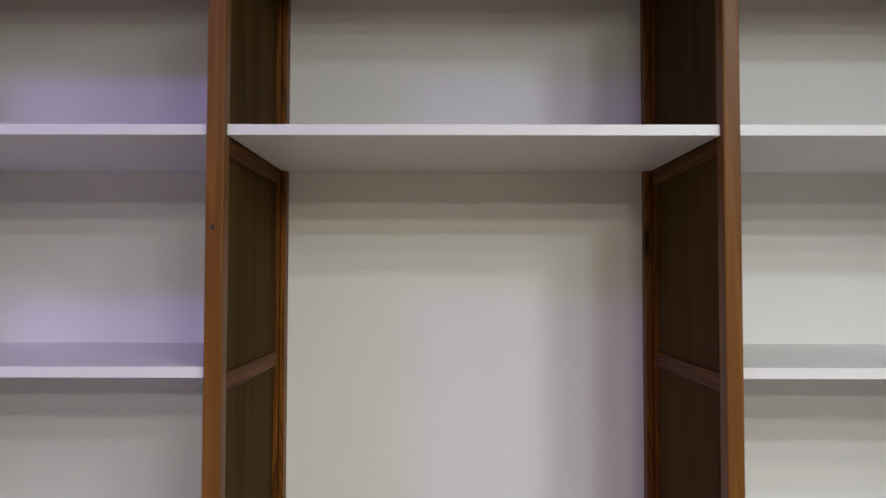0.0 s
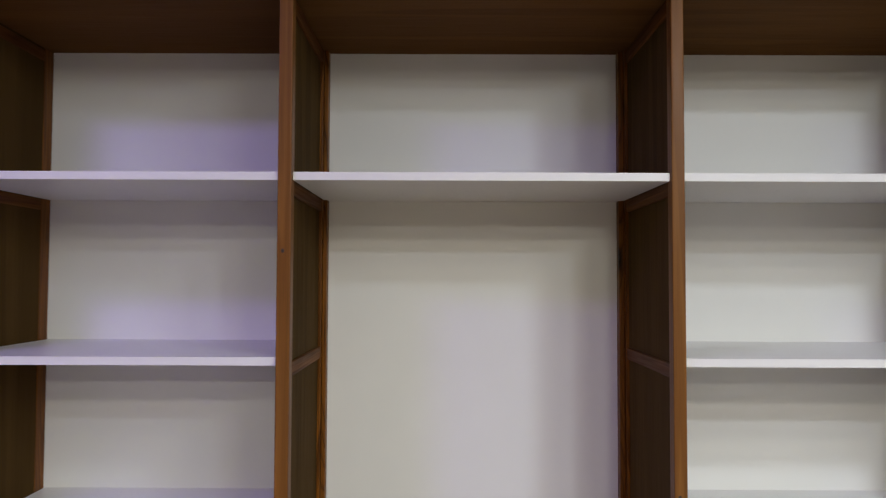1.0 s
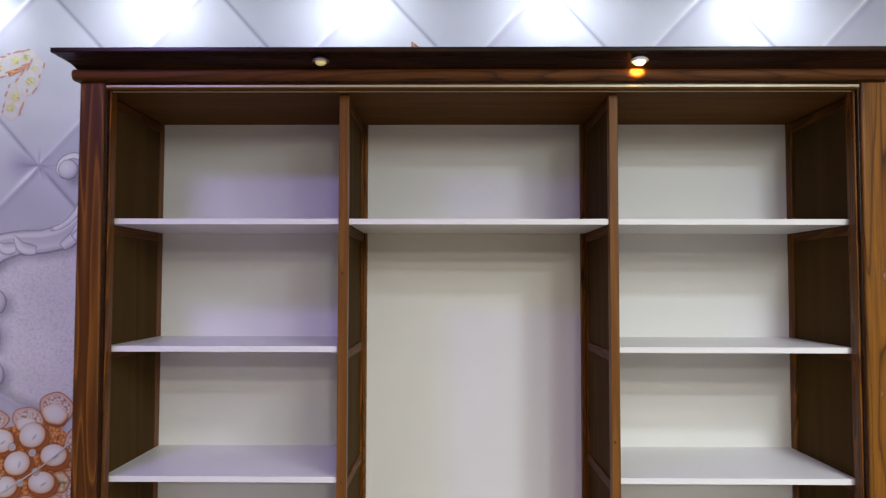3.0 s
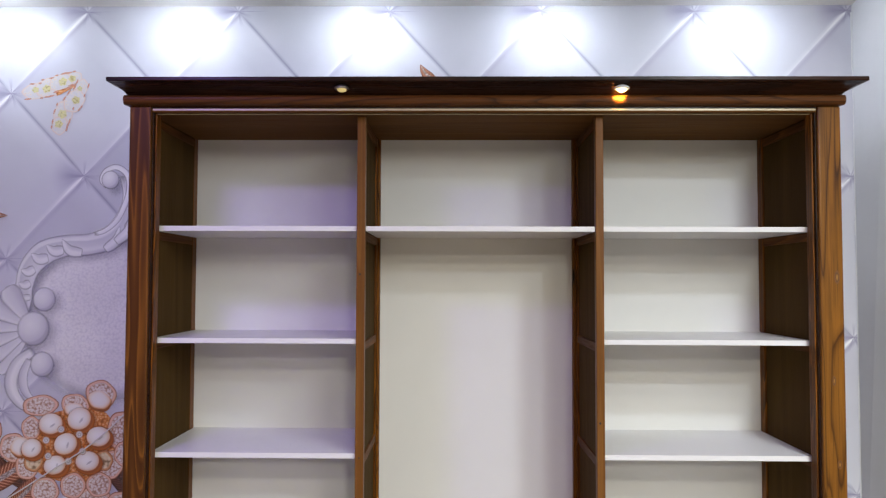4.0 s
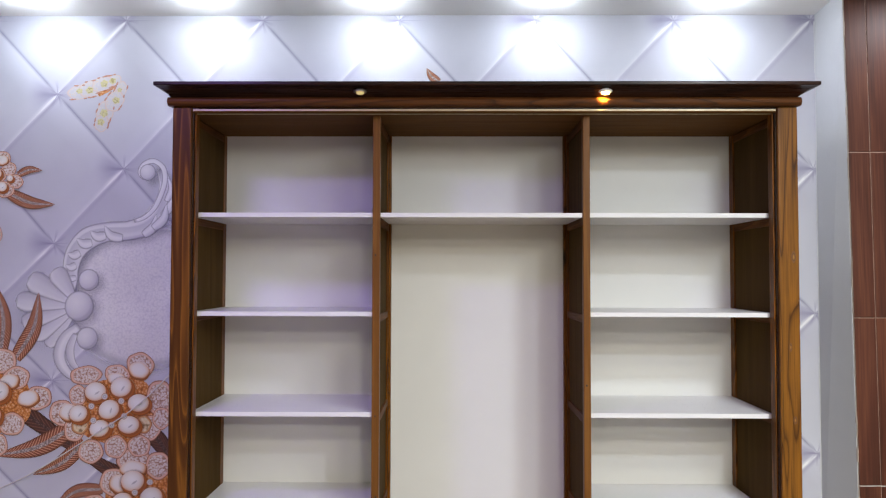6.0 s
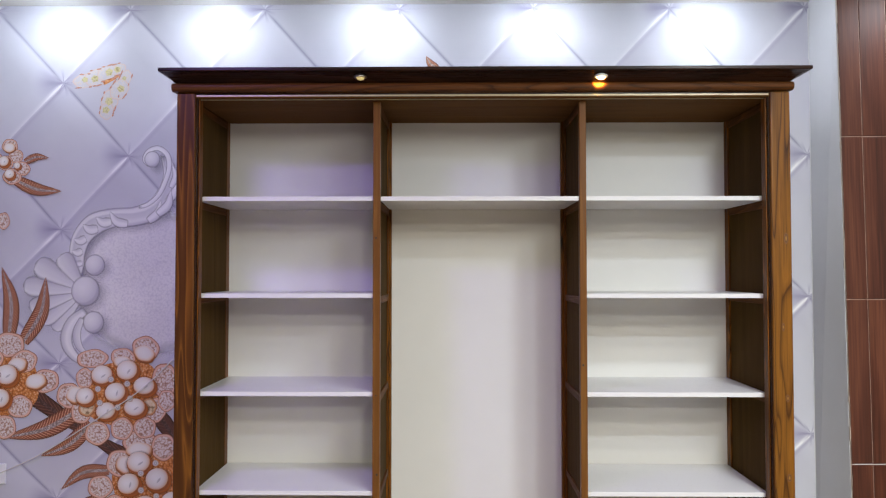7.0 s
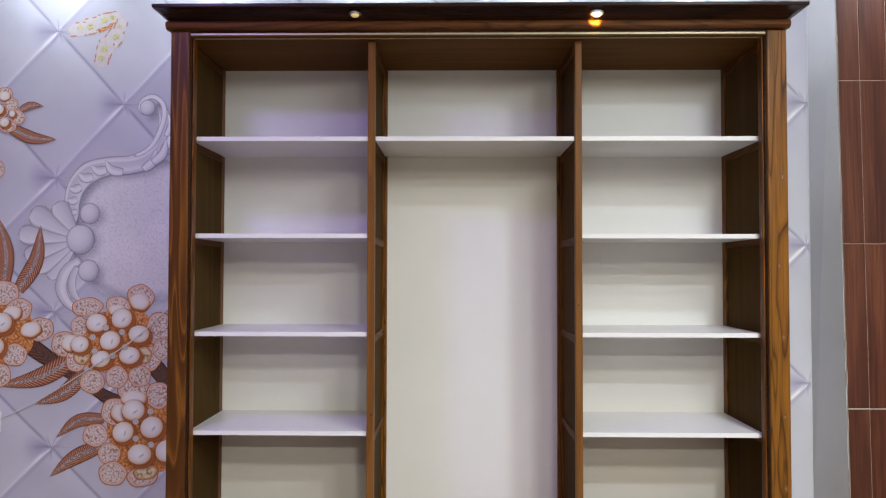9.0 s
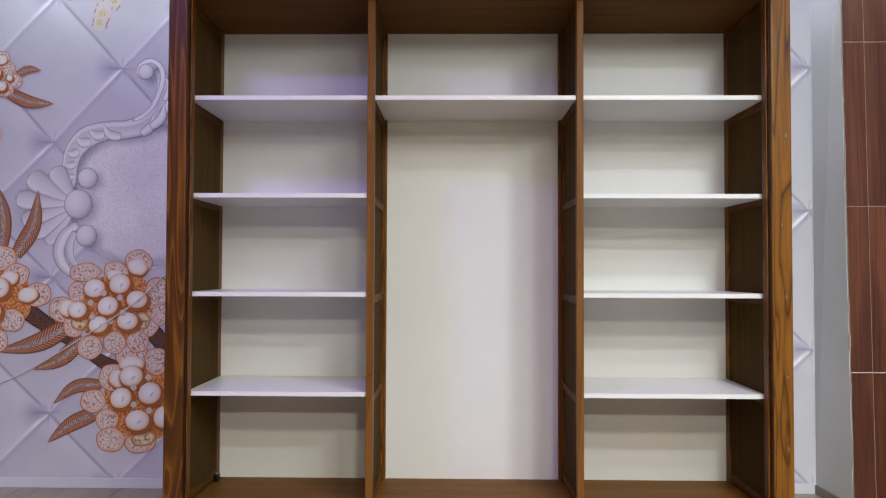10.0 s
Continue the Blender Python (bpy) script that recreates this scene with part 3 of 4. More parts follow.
SATIN = quilted_paper()
PEARL = print_disc("pearl_print", [(0.0, (0.92, 0.91, 0.90)), (0.35, (0.88, 0.86, 0.84)), (0.65, (0.82, 0.77, 0.73)), (0.85, (0.76, 0.62, 0.52)), (0.98, (0.66, 0.38, 0.22)), (1.10, (0.52, 0.20, 0.07)), (1.25, (0.32, 0.10, 0.03))], (0.43, 0.58))
GEMS = [(0.05, (0.88, 0.86, 0.85)), (0.20, (0.66, 0.58, 0.55)), (0.34, (0.82, 0.76, 0.74)), (0.55, (0.66, 0.50, 0.43)), (0.80, (0.40, 0.22, 0.15))]
PETAL = print_disc("jewelled_petal_print", [(0.0, (0.6, 0.5, 0.45)), (0.76, (0.26, 0.10, 0.05)), (0.81, (0.78, 0.50, 0.38)), (0.91, (0.76, 0.48, 0.36)), (0.96, (0.42, 0.17, 0.09)), (1.0, (0.22, 0.08, 0.04))], speckle=(112.0, GEMS, 0.79))
SHELLY = print_disc("nacre_print", [(0.0, (0.86, 0.84, 0.82)), (0.55, (0.84, 0.80, 0.77)), (0.78, (0.80, 0.66, 0.55)), (0.92, (0.66, 0.34, 0.16)), (1.0, (0.30, 0.10, 0.03))], (0.46, 0.6))
GOLDEN = print_disc("gilded_petal_print", [(0.0, (0.78, 0.66, 0.46)), (0.6, (0.72, 0.54, 0.32)), (0.85, (0.64, 0.32, 0.14)), (1.0, (0.26, 0.09, 0.03))], speckle=(55.0, [(0.1, (0.80, 0.72, 0.54)), (0.55, (0.74, 0.60, 0.38)), (0.75, (0.30, 0.20, 0.10))], 0.75))
SEAT = print_disc("pearl_seat_print", [(0.0, (0.34, 0.09, 0.02)), (0.8, (0.46, 0.14, 0.03)), (1.0, (0.62, 0.24, 0.07))], soft=0.35)
GLEAM = print_disc("pearl_gleam_print", [(0.0, (0.50, 0.48, 0.48)), (0.6, (0.60, 0.58, 0.58)), (1.0, (0.74, 0.72, 0.71))])
STONE = print_disc("brilliant_print", [(0.0, (0.85, 0.85, 0.86)), (0.4, (0.36, 0.34, 0.36)), (0.6, (0.78, 0.76, 0.76)), (0.85, (0.42, 0.30, 0.24)), (1.0, (0.6, 0.36, 0.22))])
COPPER = print_disc("copper_filigree_print", [(0.0, (0.50, 0.15, 0.03)), (0.6, (0.56, 0.20, 0.05)), (1.0, (0.58, 0.30, 0.16))], speckle=(90.0, [(0.12, (0.82, 0.54, 0.34)), (0.30, (0.70, 0.32, 0.12)), (0.55, (0.62, 0.22, 0.05)), (0.8, (0.34, 0.10, 0.02))], 1.5))
LEAF = print_leaf("copper_leaf_print", (0.27, 0.085, 0.040), (0.68, 0.35, 0.22), (0.74, 0.70, 0.69))
BROWN_LEAF = print_leaf("brown_leaf_print", (0.10, 0.040, 0.028), (0.19, 0.085, 0.055), (0.20, 0.12, 0.10))
WING = print_disc("butterfly_wing_print", [(0.0, (0.72, 0.66, 0.20)), (0.30, (0.74, 0.70, 0.40)), (0.45, (0.80, 0.76, 0.70)), (0.74, (0.78, 0.66, 0.58)), (0.84, (0.62, 0.22, 0.13)), (0.93, (0.70, 0.52, 0.44)), (1.0, (0.60, 0.48, 0.50))], speckle=(70.0, [(0.12, (0.62, 0.22, 0.10)), (0.25, (0.74, 0.68, 0.58)), (0.55, (0.70, 0.66, 0.62)), (0.75, (0.66, 0.58, 0.30))], 0.82))
RELIEF = print_relief("moulded_scroll_print", [(0.0, (0.46, 0.44, 0.52)), (0.12, (0.76, 0.75, 0.79)), (0.22, (0.80, 0.79, 0.82)), (0.34, (0.58, 0.57, 0.63)), (0.50, (0.62, 0.61, 0.66)), (0.78, (0.74, 0.73, 0.77)), (0.92, (0.58, 0.56, 0.63)), (1.0, (0.40, 0.38, 0.46))], 9.0, soft=0.12)
RIBBON = print_relief("moulded_ribbon_print", [(0.0, (0.50, 0.48, 0.55)), (0.3, (0.84, 0.83, 0.86)), (0.6, (0.80, 0.79, 0.83)), (1.0, (0.46, 0.44, 0.52))], soft=0.25)
LOBE = print_relief("acanthus_lobe_print", [(0.0, (0.42, 0.40, 0.48)), (0.25, (0.62, 0.61, 0.66)), (0.55, (0.84, 0.83, 0.86)), (0.75, (0.78, 0.77, 0.81)), (1.0, (0.46, 0.44, 0.52))], soft=0.25)
FLUTE = print_relief("shell_flute_print", [(0.0, (0.46, 0.44, 0.52)), (0.2, (0.56, 0.54, 0.61)), (0.55, (0.70, 0.69, 0.74)), (0.82, (0.78, 0.77, 0.81)), (1.0, (0.52, 0.50, 0.57))], soft=0.22)
KNOB = print_disc("moulded_knob_print", [(0.0, (0.82, 0.81, 0.84)), (0.5, (0.74, 0.73, 0.77)), (0.9, (0.60, 0.58, 0.65)), (1.25, (0.46, 0.44, 0.52))], (0.40, 0.62), soft=0.22)
HUSH = print_disc("printed_shadow", [(0.0, (0.30, 0.28, 0.38)), (1.0, (0.36, 0.34, 0.45))], soft=0.85, thin=0.42)
HUSH_BAND = print_relief("printed_band_shadow", [(0.0, (0.32, 0.30, 0.41)), (1.0, (0.30, 0.28, 0.38))], soft=0.5, thin=0.5)
LEATHER = print_leather()

PAPER_Y = WALL - 0.0016
mural = part("wallpaper", boxed(LEFT + 0.001, RIGHT - 0.001, PAPER_Y, WALL - 0.0002, FZ + 0.012, CEIL - 0.0008), SATIN)
tagged(mural, "lilac satin-look wallpaper mural with pearl flowers and moulded scrolls on the wall", "wallpaper", kind="structure")


def sheet(name, bm, mat, parent, label=""):
    return part(name, bm, mat, parent, label)


LAID = [0]


def depth(layer):
    """Prints overlap like cut paper: each a hair in front of the one laid before it."""
    return PAPER_Y - 0.00025 * (layer + 1) - 0.000015 * (LAID[0] % 12)


def disc(name, cx, cz, rx, rz, turn, mat, parent, layer, label="", steps=30, wavy=0.0):
    bm = bmesh.new()
    LAID[0] += 1
    uvl = bm.loops.layers.uv.new("UVMap")
    c, s = math.cos(radians(turn)), math.sin(radians(turn))
    rim = []
    for i in range(steps):
        a = 2 * math.pi * i / steps
        k = 1 + wavy * math.sin(5 * a + cx * 40)
        x, z = rx * k * math.cos(a), rz * k * math.sin(a)
        rim.append((bm.verts.new((cx + c * x - s * z, depth(layer), cz + s * x + c * z)), (0.5 + 0.5 * math.cos(a), 0.5 + 0.5 * math.sin(a))))
    mid = (bm.verts.new((cx, depth(layer), cz)), (0.5, 0.5))
    for i in range(steps):
        trio = (mid, rim[i], rim[(i + 1) % steps])
        f = bm.faces.new([t[0] for t in trio])
        for loop, (_, uv) in zip(f.loops, trio):
            loop[uvl].uv = uv
    bmesh.ops.recalc_face_normals(bm, faces=bm.faces)
    return sheet(name, bm, mat, parent, label)


def spline(pts, n):
    """Points along a smooth line through a few stations."""
    p = [Vector(q) for q in pts]
    p = [2 * p[0] - p[1]] + p + [2 * p[-1] - p[-2]]
    out = []
    for i in range(1, len(p) - 2):
        for k in range(n):
            t = k / n
            out.append(0.5 * (2 * p[i] + (p[i + 1] - p[i - 1]) * t + (2 * p[i - 1] - 5 * p[i] + 4 * p[i + 1] - p[i + 2]) * t * t + (3 * p[i] - p[i - 1] - 3 * p[i + 1] + p[i + 2]) * t ** 3))
    return out + [p[-2]]


def band(name, line, width, mat, parent, layer, label=""):
    """A flat band along a line; width is a function of the way along, 0 to 1."""
    bm = bmesh.new()
    LAID[0] += 1
    uvl = bm.loops.layers.uv.new("UVMap")
    rows = []
    n = len(line)
    for i, q in enumerate(line):
        d = (line[min(i + 1, n - 1)] - line[max(i - 1, 0)]).normalized()
        side = Vector((-d.y, d.x))
        t = i / (n - 1)
        w = max(width(t), 0.0008)
        rows.append([(bm.verts.new((q.x + side.x * w * k, depth(layer), q.y + side.y * w * k)), (t, 0.5 + 0.5 * k)) for k in (-1, -0.5, 0, 0.5, 1)])
    for a, b in zip(rows, rows[1:]):
        for i in range(4):
            quad = (a[i], a[i + 1], b[i + 1], b[i])
            f = bm.faces.new([t[0] for t in quad])
            for loop, (_, uv) in zip(f.loops, quad):
                loop[uvl].uv = uv
    bmesh.ops.recalc_face_normals(bm, faces=bm.faces)
    return sheet(name, bm, mat, parent, label)


def leaf(base, tip, wide, bow, parent, layer, mat=None):
    b, t = Vector(base), Vector(tip)
    side = Vector((-(t - b).y, (t - b).x))
    line = spline([b, (b + t) / 2 + side * bow, t], 9)
    return band("leaf", line, lambda s: wide * (math.sin(math.pi * min(1.0, 0.18 + 0.82 * s)) ** 0.8) * (1 - 0.25 * s), mat or LEAF, parent, layer)


def holder(name, label):
    ob = empty(name)
    ob.parent = mural
    ob["label"] = label
    return ob


def flower(pearls, petals, stones, nacre, label, heart=None):
    """A printed jewel flower: filigree heart, rimmed petals, pearls and brilliants."""
    fl = holder("jewelled_flower", label)
    if heart:
        disc("filigree_heart", *heart, COPPER, fl, 13, steps=40, wavy=0.05)
    for i, (x, z, rx, rz, turn) in enumerate(petals):
        disc("petal", x, z, rx, rz, turn, PETAL, fl, 14 + i % 3, wavy=0.03)
        if i in nacre:
            dx, dz = nacre[i]
            disc("nacre", x + 1.5 * dx, z + 1.35 * dz, rx * 0.80, rz * 0.72, turn, GOLDEN if i % 4 == 1 and i > 4 else SHELLY, fl, 17, wavy=0.03)
    for x, z, rx, rz, turn in pearls:
        disc("pearl_seat", x + 0.004, z - 0.006, rx * 1.22, rz * 1.24, turn, SEAT, fl, 18, steps=24)
    for i, (x, z, rx, rz, turn) in enumerate(pearls):
        disc("pearl", x, z, rx * 0.90, rz * 0.94, turn + 9 * (i % 3 - 1), PEARL, fl, 19 + i % 2)
        disc("pearl_gleam", x + 0.08 * rx, z - 0.04 * rz, rx * 0.26, rz * 0.09, 35 + 20 * (i % 3), GLEAM, fl, 21, steps=12, wavy=0.12)
    for x, z, rx, rz, turn in stones:
        disc("brilliant", x, z, rx, rz, turn, STONE, fl, 21, steps=12)
    return fl


A_PEARLS = [(-1.797, 0.903, 0.059, 0.051, 0), (-1.676, 0.925, 0.059, 0.053, 0), (-1.731, 0.821, 0.059, 0.051, 0), (-1.594, 0.851, 0.059, 0.048, 0), (-1.876, 0.802, 0.051, 0.045, 0), (-1.775, 0.733, 0.056, 0.045, 0), (-1.638, 0.749, 0.059, 0.048, 0)]
A_STONES = [(-1.756, 0.885, 0.016, 0.016, 0), (-1.678, 0.864, 0.016, 0.016, 0), (-1.663, 0.794, 0.016, 0.016, 0), (-1.722, 0.752, 0.016, 0.016, 0), (-1.808, 0.773, 0.016, 0.016, 0), (-1.818, 0.839, 0.016, 0.016, 0)]
A_PETALS = [(-1.847, 0.983, 0.077, 0.045, 5), (-1.699, 0.989, 0.061, 0.045, -10), (-1.591, 1.032, 0.067, 0.059, -20), (-1.883, 0.89, 0.043, 0.050, 0), (-1.958, 0.807, 0.060, 0.062, 10), (-1.894, 0.735, 0.052, 0.063, -15), (-1.819, 0.629, 0.061, 0.058, 0), (-1.701, 0.651, 0.055, 0.055, 0), (-1.591, 0.656, 0.055, 0.053, 0), (-1.541, 0.739, 0.052, 0.061, -10), (-1.5, 0.878, 0.064, 0.085, 0), (-1.488, 0.784, 0.043, 0.053, 0)]
B_PETALS = [(-2.249, 1.049, 0.075, 0.061, 0), (-2.177, 0.969, 0.066, 0.055, 15), (-2.072, 0.876, 0.068, 0.057, 10), (-2.194, 0.755, 0.063, 0.055, 0), (-2.263, 0.657, 0.055, 0.058, 0), (-2.335, 0.982, 0.061, 0.055, 0), (-2.41, 0.80, 0.061, 0.055, 0)]
C_PEARLS = [(-1.615, 0.489, 0.064, 0.056, 0), (-1.526, 0.41, 0.064, 0.059, 0), (-1.662, 0.388, 0.061, 0.055, 0), (-1.583, 0.282, 0.067, 0.056, 0), (-1.457, 0.299, 0.059, 0.059, 0)]
C_STONES = [(-1.607, 0.441, 0.016, 0.016, 0), (-1.605, 0.361, 0.016, 0.016, 0), (-1.532, 0.333, 0.016, 0.016, 0), (-1.537, 0.489, 0.016, 0.016, 0)]
C_PETALS = [(-1.614, 0.585, 0.083, 0.059, 0), (-1.71, 0.488, 0.064, 0.066, -25), (-1.799, 0.376, 0.062, 0.056, 10), (-1.731, 0.289, 0.056, 0.051, 0), (-1.713, 0.196, 0.069, 0.058, 0), (-1.571, 0.184, 0.077, 0.050, 10), (-1.501, 0.564, 0.061, 0.066, 0)]
D_PETALS = [(-2.264, 2.005, 0.039, 0.036, 0), (-2.233, 1.956, 0.036, 0.034, 0), (-2.284, 1.923, 0.039, 0.036, 0), (-2.25, 1.858, 0.047, 0.040, 0), (-2.202, 1.896, 0.040, 0.034, -20), (-2.34, 1.94, 0.045, 0.04, 0)]

# moulded scroll, shell and leather field
scroll = holder("moulded_scroll", "grey-white moulded plaster scroll with a shell, printed")
disc("leather_field", -1.575, 1.350, 0.400, 0.385, 0, LEATHER, scroll, 0, "embossed pale leather", 48)
ARM = [(-1.516, 1.975, 0.024), (-1.489, 1.878, 0.031), (-1.500, 1.786, 0.046), (-1.558, 1.700, 0.056), (-1.655, 1.664, 0.050), (-1.757, 1.658, 0.050), (-1.849, 1.628, 0.058), (-1.908, 1.565, 0.050), (-1.930, 1.489, 0.042), (-1.926, 1.428, 0.034), (-1.918, 1.370, 0.010)]


def along_arm(grow):
    def width(s):
        k = min(s * (len(ARM) - 1), len(ARM) - 1.001)
        i = int(k)
        return grow * (ARM[i][2] + (ARM[i + 1][2] - ARM[i][2]) * (k - i))
    return width


line = spline([Vector(p[:2]) for p in ARM], 8)
band("arm_shadow", [q + Vector((0.020, -0.022)) for q in line], along_arm(1.45), HUSH_BAND, scroll, 1)
band("scroll_band", line, along_arm(1.0), RELIEF, scroll, 3)
LOBES = [((-1.685, 1.628), (-1.775, 1.688), 0.020), ((-1.765, 1.640), (-1.842, 1.662), 0.021), ((-1.830, 1.606), (-1.905, 1.626), 0.021), ((-1.888, 1.560), (-1.948, 1.556), 0.019), ((-1.905, 1.500), (-1.956, 1.500), 0.017), ((-1.903, 1.440), (-1.948, 1.452), 0.013),
         ((-1.590, 1.640), (-1.528, 1.742), 0.020), ((-1.545, 1.672), (-1.480, 1.790), 0.020), ((-1.500, 1.730), (-1.462, 1.850), 0.018), ((-1.482, 1.800), (-1.474, 1.915), 0.014)]
for k, (base, tip, w) in enumerate(LOBES):
    leaf(base, tip, 1.55 * w, 0.20 if k < 6 else -0.16, scroll, 4 + k % 2, LOBE)
CURL = [(-1.585, 1.905), (-1.610, 1.938), (-1.592, 1.978), (-1.545, 1.994), (-1.500, 1.962), (-1.490, 1.900), (-1.510, 1.828), (-1.541, 1.766), (-1.588, 1.724), (-1.640, 1.706)]
disc("knob_shadow", -1.545, 1.915, 0.050, 0.060, 0, HUSH, scroll, 4)
band("ribbon", spline([Vector(p) for p in CURL], 8), lambda s: 0.010 + 0.006 * math.sin(math.pi * s), RIBBON, scroll, 6)
disc("knob", -1.572, 1.940, 0.041, 0.042, 0, KNOB, scroll, 7)
ball = Vector((-1.889, 1.306))
disc("shell_shadow", -2.02, 1.27, 0.22, 0.20, 20, HUSH, scroll, 0)
for k, (a, reach, wide) in enumerate(((232, 0.244, 0.040), (216, 0.262, 0.046), (197, 0.285, 0.052), (175, 0.305, 0.060), (151, 0.280, 0.068), (124, 0.215, 0.058))):
    d = Vector((math.cos(radians(a)), math.sin(radians(a))))
    line = spline([ball + d * 0.03, ball + d * reach * 0.5, ball + d * reach], 10)
    band("shell_flute", line, lambda s: 0.010 + wide * s ** 0.9 if s < 0.80 else (0.010 + wide * 0.82) * math.sqrt(max(0.0, 1 - ((s - 0.80) / 0.20) ** 2)), FLUTE, scroll, 1 + k)
S3 = [(-1.880, 1.215), (-1.945, 1.165), (-1.975, 1.096), (-1.966, 1.036), (-1.925, 0.985), (-1.880, 0.962)]
band("scroll_band", spline([Vector(p) for p in S3], 8), lambda s: 0.036 * math.sin(math.pi * (0.22 + 0.68 * s)), LOBE, scroll, 7)
S4 = [(-1.900, 1.180), (-1.925, 1.110), (-1.915, 1.045), (-1.870, 0.995)]
band("scroll_band", spline([Vector(p) for p in S4], 8), lambda s: 0.024 * math.sin(math.pi * (0.2 + 0.7 * s)), FLUTE, scroll, 8)
for x, z, r in ((-1.843, 1.430, 0.052), (-1.845, 1.156, 0.054), (-1.886, 1.306, 0.074)):
    disc("knob_shadow", x + 0.030, z - 0.012, r * 1.35, r * 1.40, 0, HUSH, scroll, 8)
for x, z, r in ((-1.843, 1.430, 0.052), (-1.845, 1.156, 0.054), (-1.886, 1.306, 0.074)):
    disc("knob", x, z, r, r * 1.06, 0, KNOB, scroll, 10)

# branch and leaves
spray = holder("leaf_spray", "copper and brown feathered leaves on a dark branch, printed")
BR = [(-2.22, 0.870), (-2.059, 0.756), (-1.868, 0.633), (-1.691, 0.528), (-1.45, 0.470)]
band("branch", spline([Vector(p) for p in BR], 8), lambda s: 0.034 + 0.008 * math.sin(9 * s), BROWN_LEAF, spray, 11)
for base, tip, w, bow in (
    ((-2.182, 1.060), (-2.078, 1.372), 0.044, -0.10), ((-2.252, 1.080), (-2.292, 1.420), 0.044, -0.08), ((-2.33, 1.08), (-2.42, 1.33), 0.04, 0.1),
    ((-1.890, 0.752), (-2.270, 0.606), 0.052, 0.08), ((-1.850, 0.675), (-2.089, 0.520), 0.042, 0.10),
    ((-1.760, 0.455), (-1.988, 0.363), 0.036, -0.14), ((-1.770, 0.325), (-2.014, 0.180), 0.042, -0.06),
    ((-2.191, 1.928), (-2.075, 1.948), 0.022, 0.12), ((-2.235, 1.840), (-2.010, 1.786), 0.036, -0.08),
    ((-0.193, 2.372), (-0.252, 2.436), 0.022, 0.1)):
    leaf(base, tip, w, bow, spray, 12)
leaf((-1.546, 0.735), (-1.430, 0.555), 0.045, 0.05, spray, 12, BROWN_LEAF)

flower(A_PEARLS, A_PETALS, A_STONES, {1: (0, -0.02), 2: (-0.004, -0.022), 4: (0.024, 0.0), 5: (0.016, 0.012), 9: (-0.022, 0.012)}, "copper flower with seven pearls and jewelled petals, printed", (-1.685, 0.815, 0.205, 0.165, 0))
flower([(-2.257, 0.902, 0.061, 0.055, 0), (-2.353, 0.848, 0.061, 0.055, 0), (-2.285, 0.790, 0.055, 0.05, 0)], B_PETALS, [(-2.30, 0.905, 0.016, 0.016, 0)], {1: (-0.02, -0.016), 2: (-0.028, -0.004)}, "copper flower with pearls, printed", (-2.25, 0.855, 0.150, 0.140, 0))
flower(C_PEARLS, C_PETALS, C_STONES, {0: (0.0, -0.03), 1: (0.02, -0.01), 5: (0.01, 0.014)}, "copper flower with five pearls and jewelled petals, printed", (-1.56, 0.385, 0.185, 0.190, 0))
flower([(-2.262, 1.868, 0.028, 0.026, 0), (-2.29, 1.93, 0.03, 0.028, 0), (-2.225, 1.91, 0.018, 0.018, 0)], D_PETALS, [], {0: (0, -0.008)}, "small copper flower with pale petals, printed")
flower([], [(-2.287, 1.643, 0.030, 0.042, 0)], [], {}, "single jewelled petal, printed")

butterfly = holder("butterfly", "cream and yellow butterfly with red speckles, printed")
CREAM = print_disc("cream_wing_print", [(0.0, (0.62, 0.61, 0.63)), (0.75, (0.64, 0.62, 0.64)), (0.90, (0.70, 0.56, 0.50)), (1.0, (0.60, 0.52, 0.54))], speckle=(75.0, [(0.10, (0.68, 0.52, 0.42)), (0.25, (0.66, 0.63, 0.62)), (0.6, (0.60, 0.58, 0.62))], 0.85))
YELLOW = print_disc("yellow_spot_print", [(0.0, (0.44, 0.36, 0.08)), (0.5, (0.58, 0.52, 0.24)), (0.9, (0.66, 0.62, 0.40)), (1.0, (0.60, 0.46, 0.30))], speckle=(130.0, [(0.1, (0.70, 0.64, 0.22)), (0.5, (0.60, 0.56, 0.34)), (0.8, (0.40, 0.34, 0.12))], 0.85))
RED = print_disc("red_speckle_print", [(0.0, (0.52, 0.16, 0.09)), (1.0, (0.66, 0.40, 0.32))], soft=0.4)
wings = [(-1.905, 2.322, 0.060, 0.036, 6), (-1.850, 2.338, 0.060, 0.042, 12), (-1.795, 2.360, 0.055, 0.038, 18), (-1.745, 2.378, 0.042, 0.030, 15), (-1.708, 2.335, 0.042, 0.030, 70), (-1.737, 2.280, 0.056, 0.044, 55), (-1.782, 2.228, 0.056, 0.042, 75), (-1.797, 2.174, 0.042, 0.036, 80)]
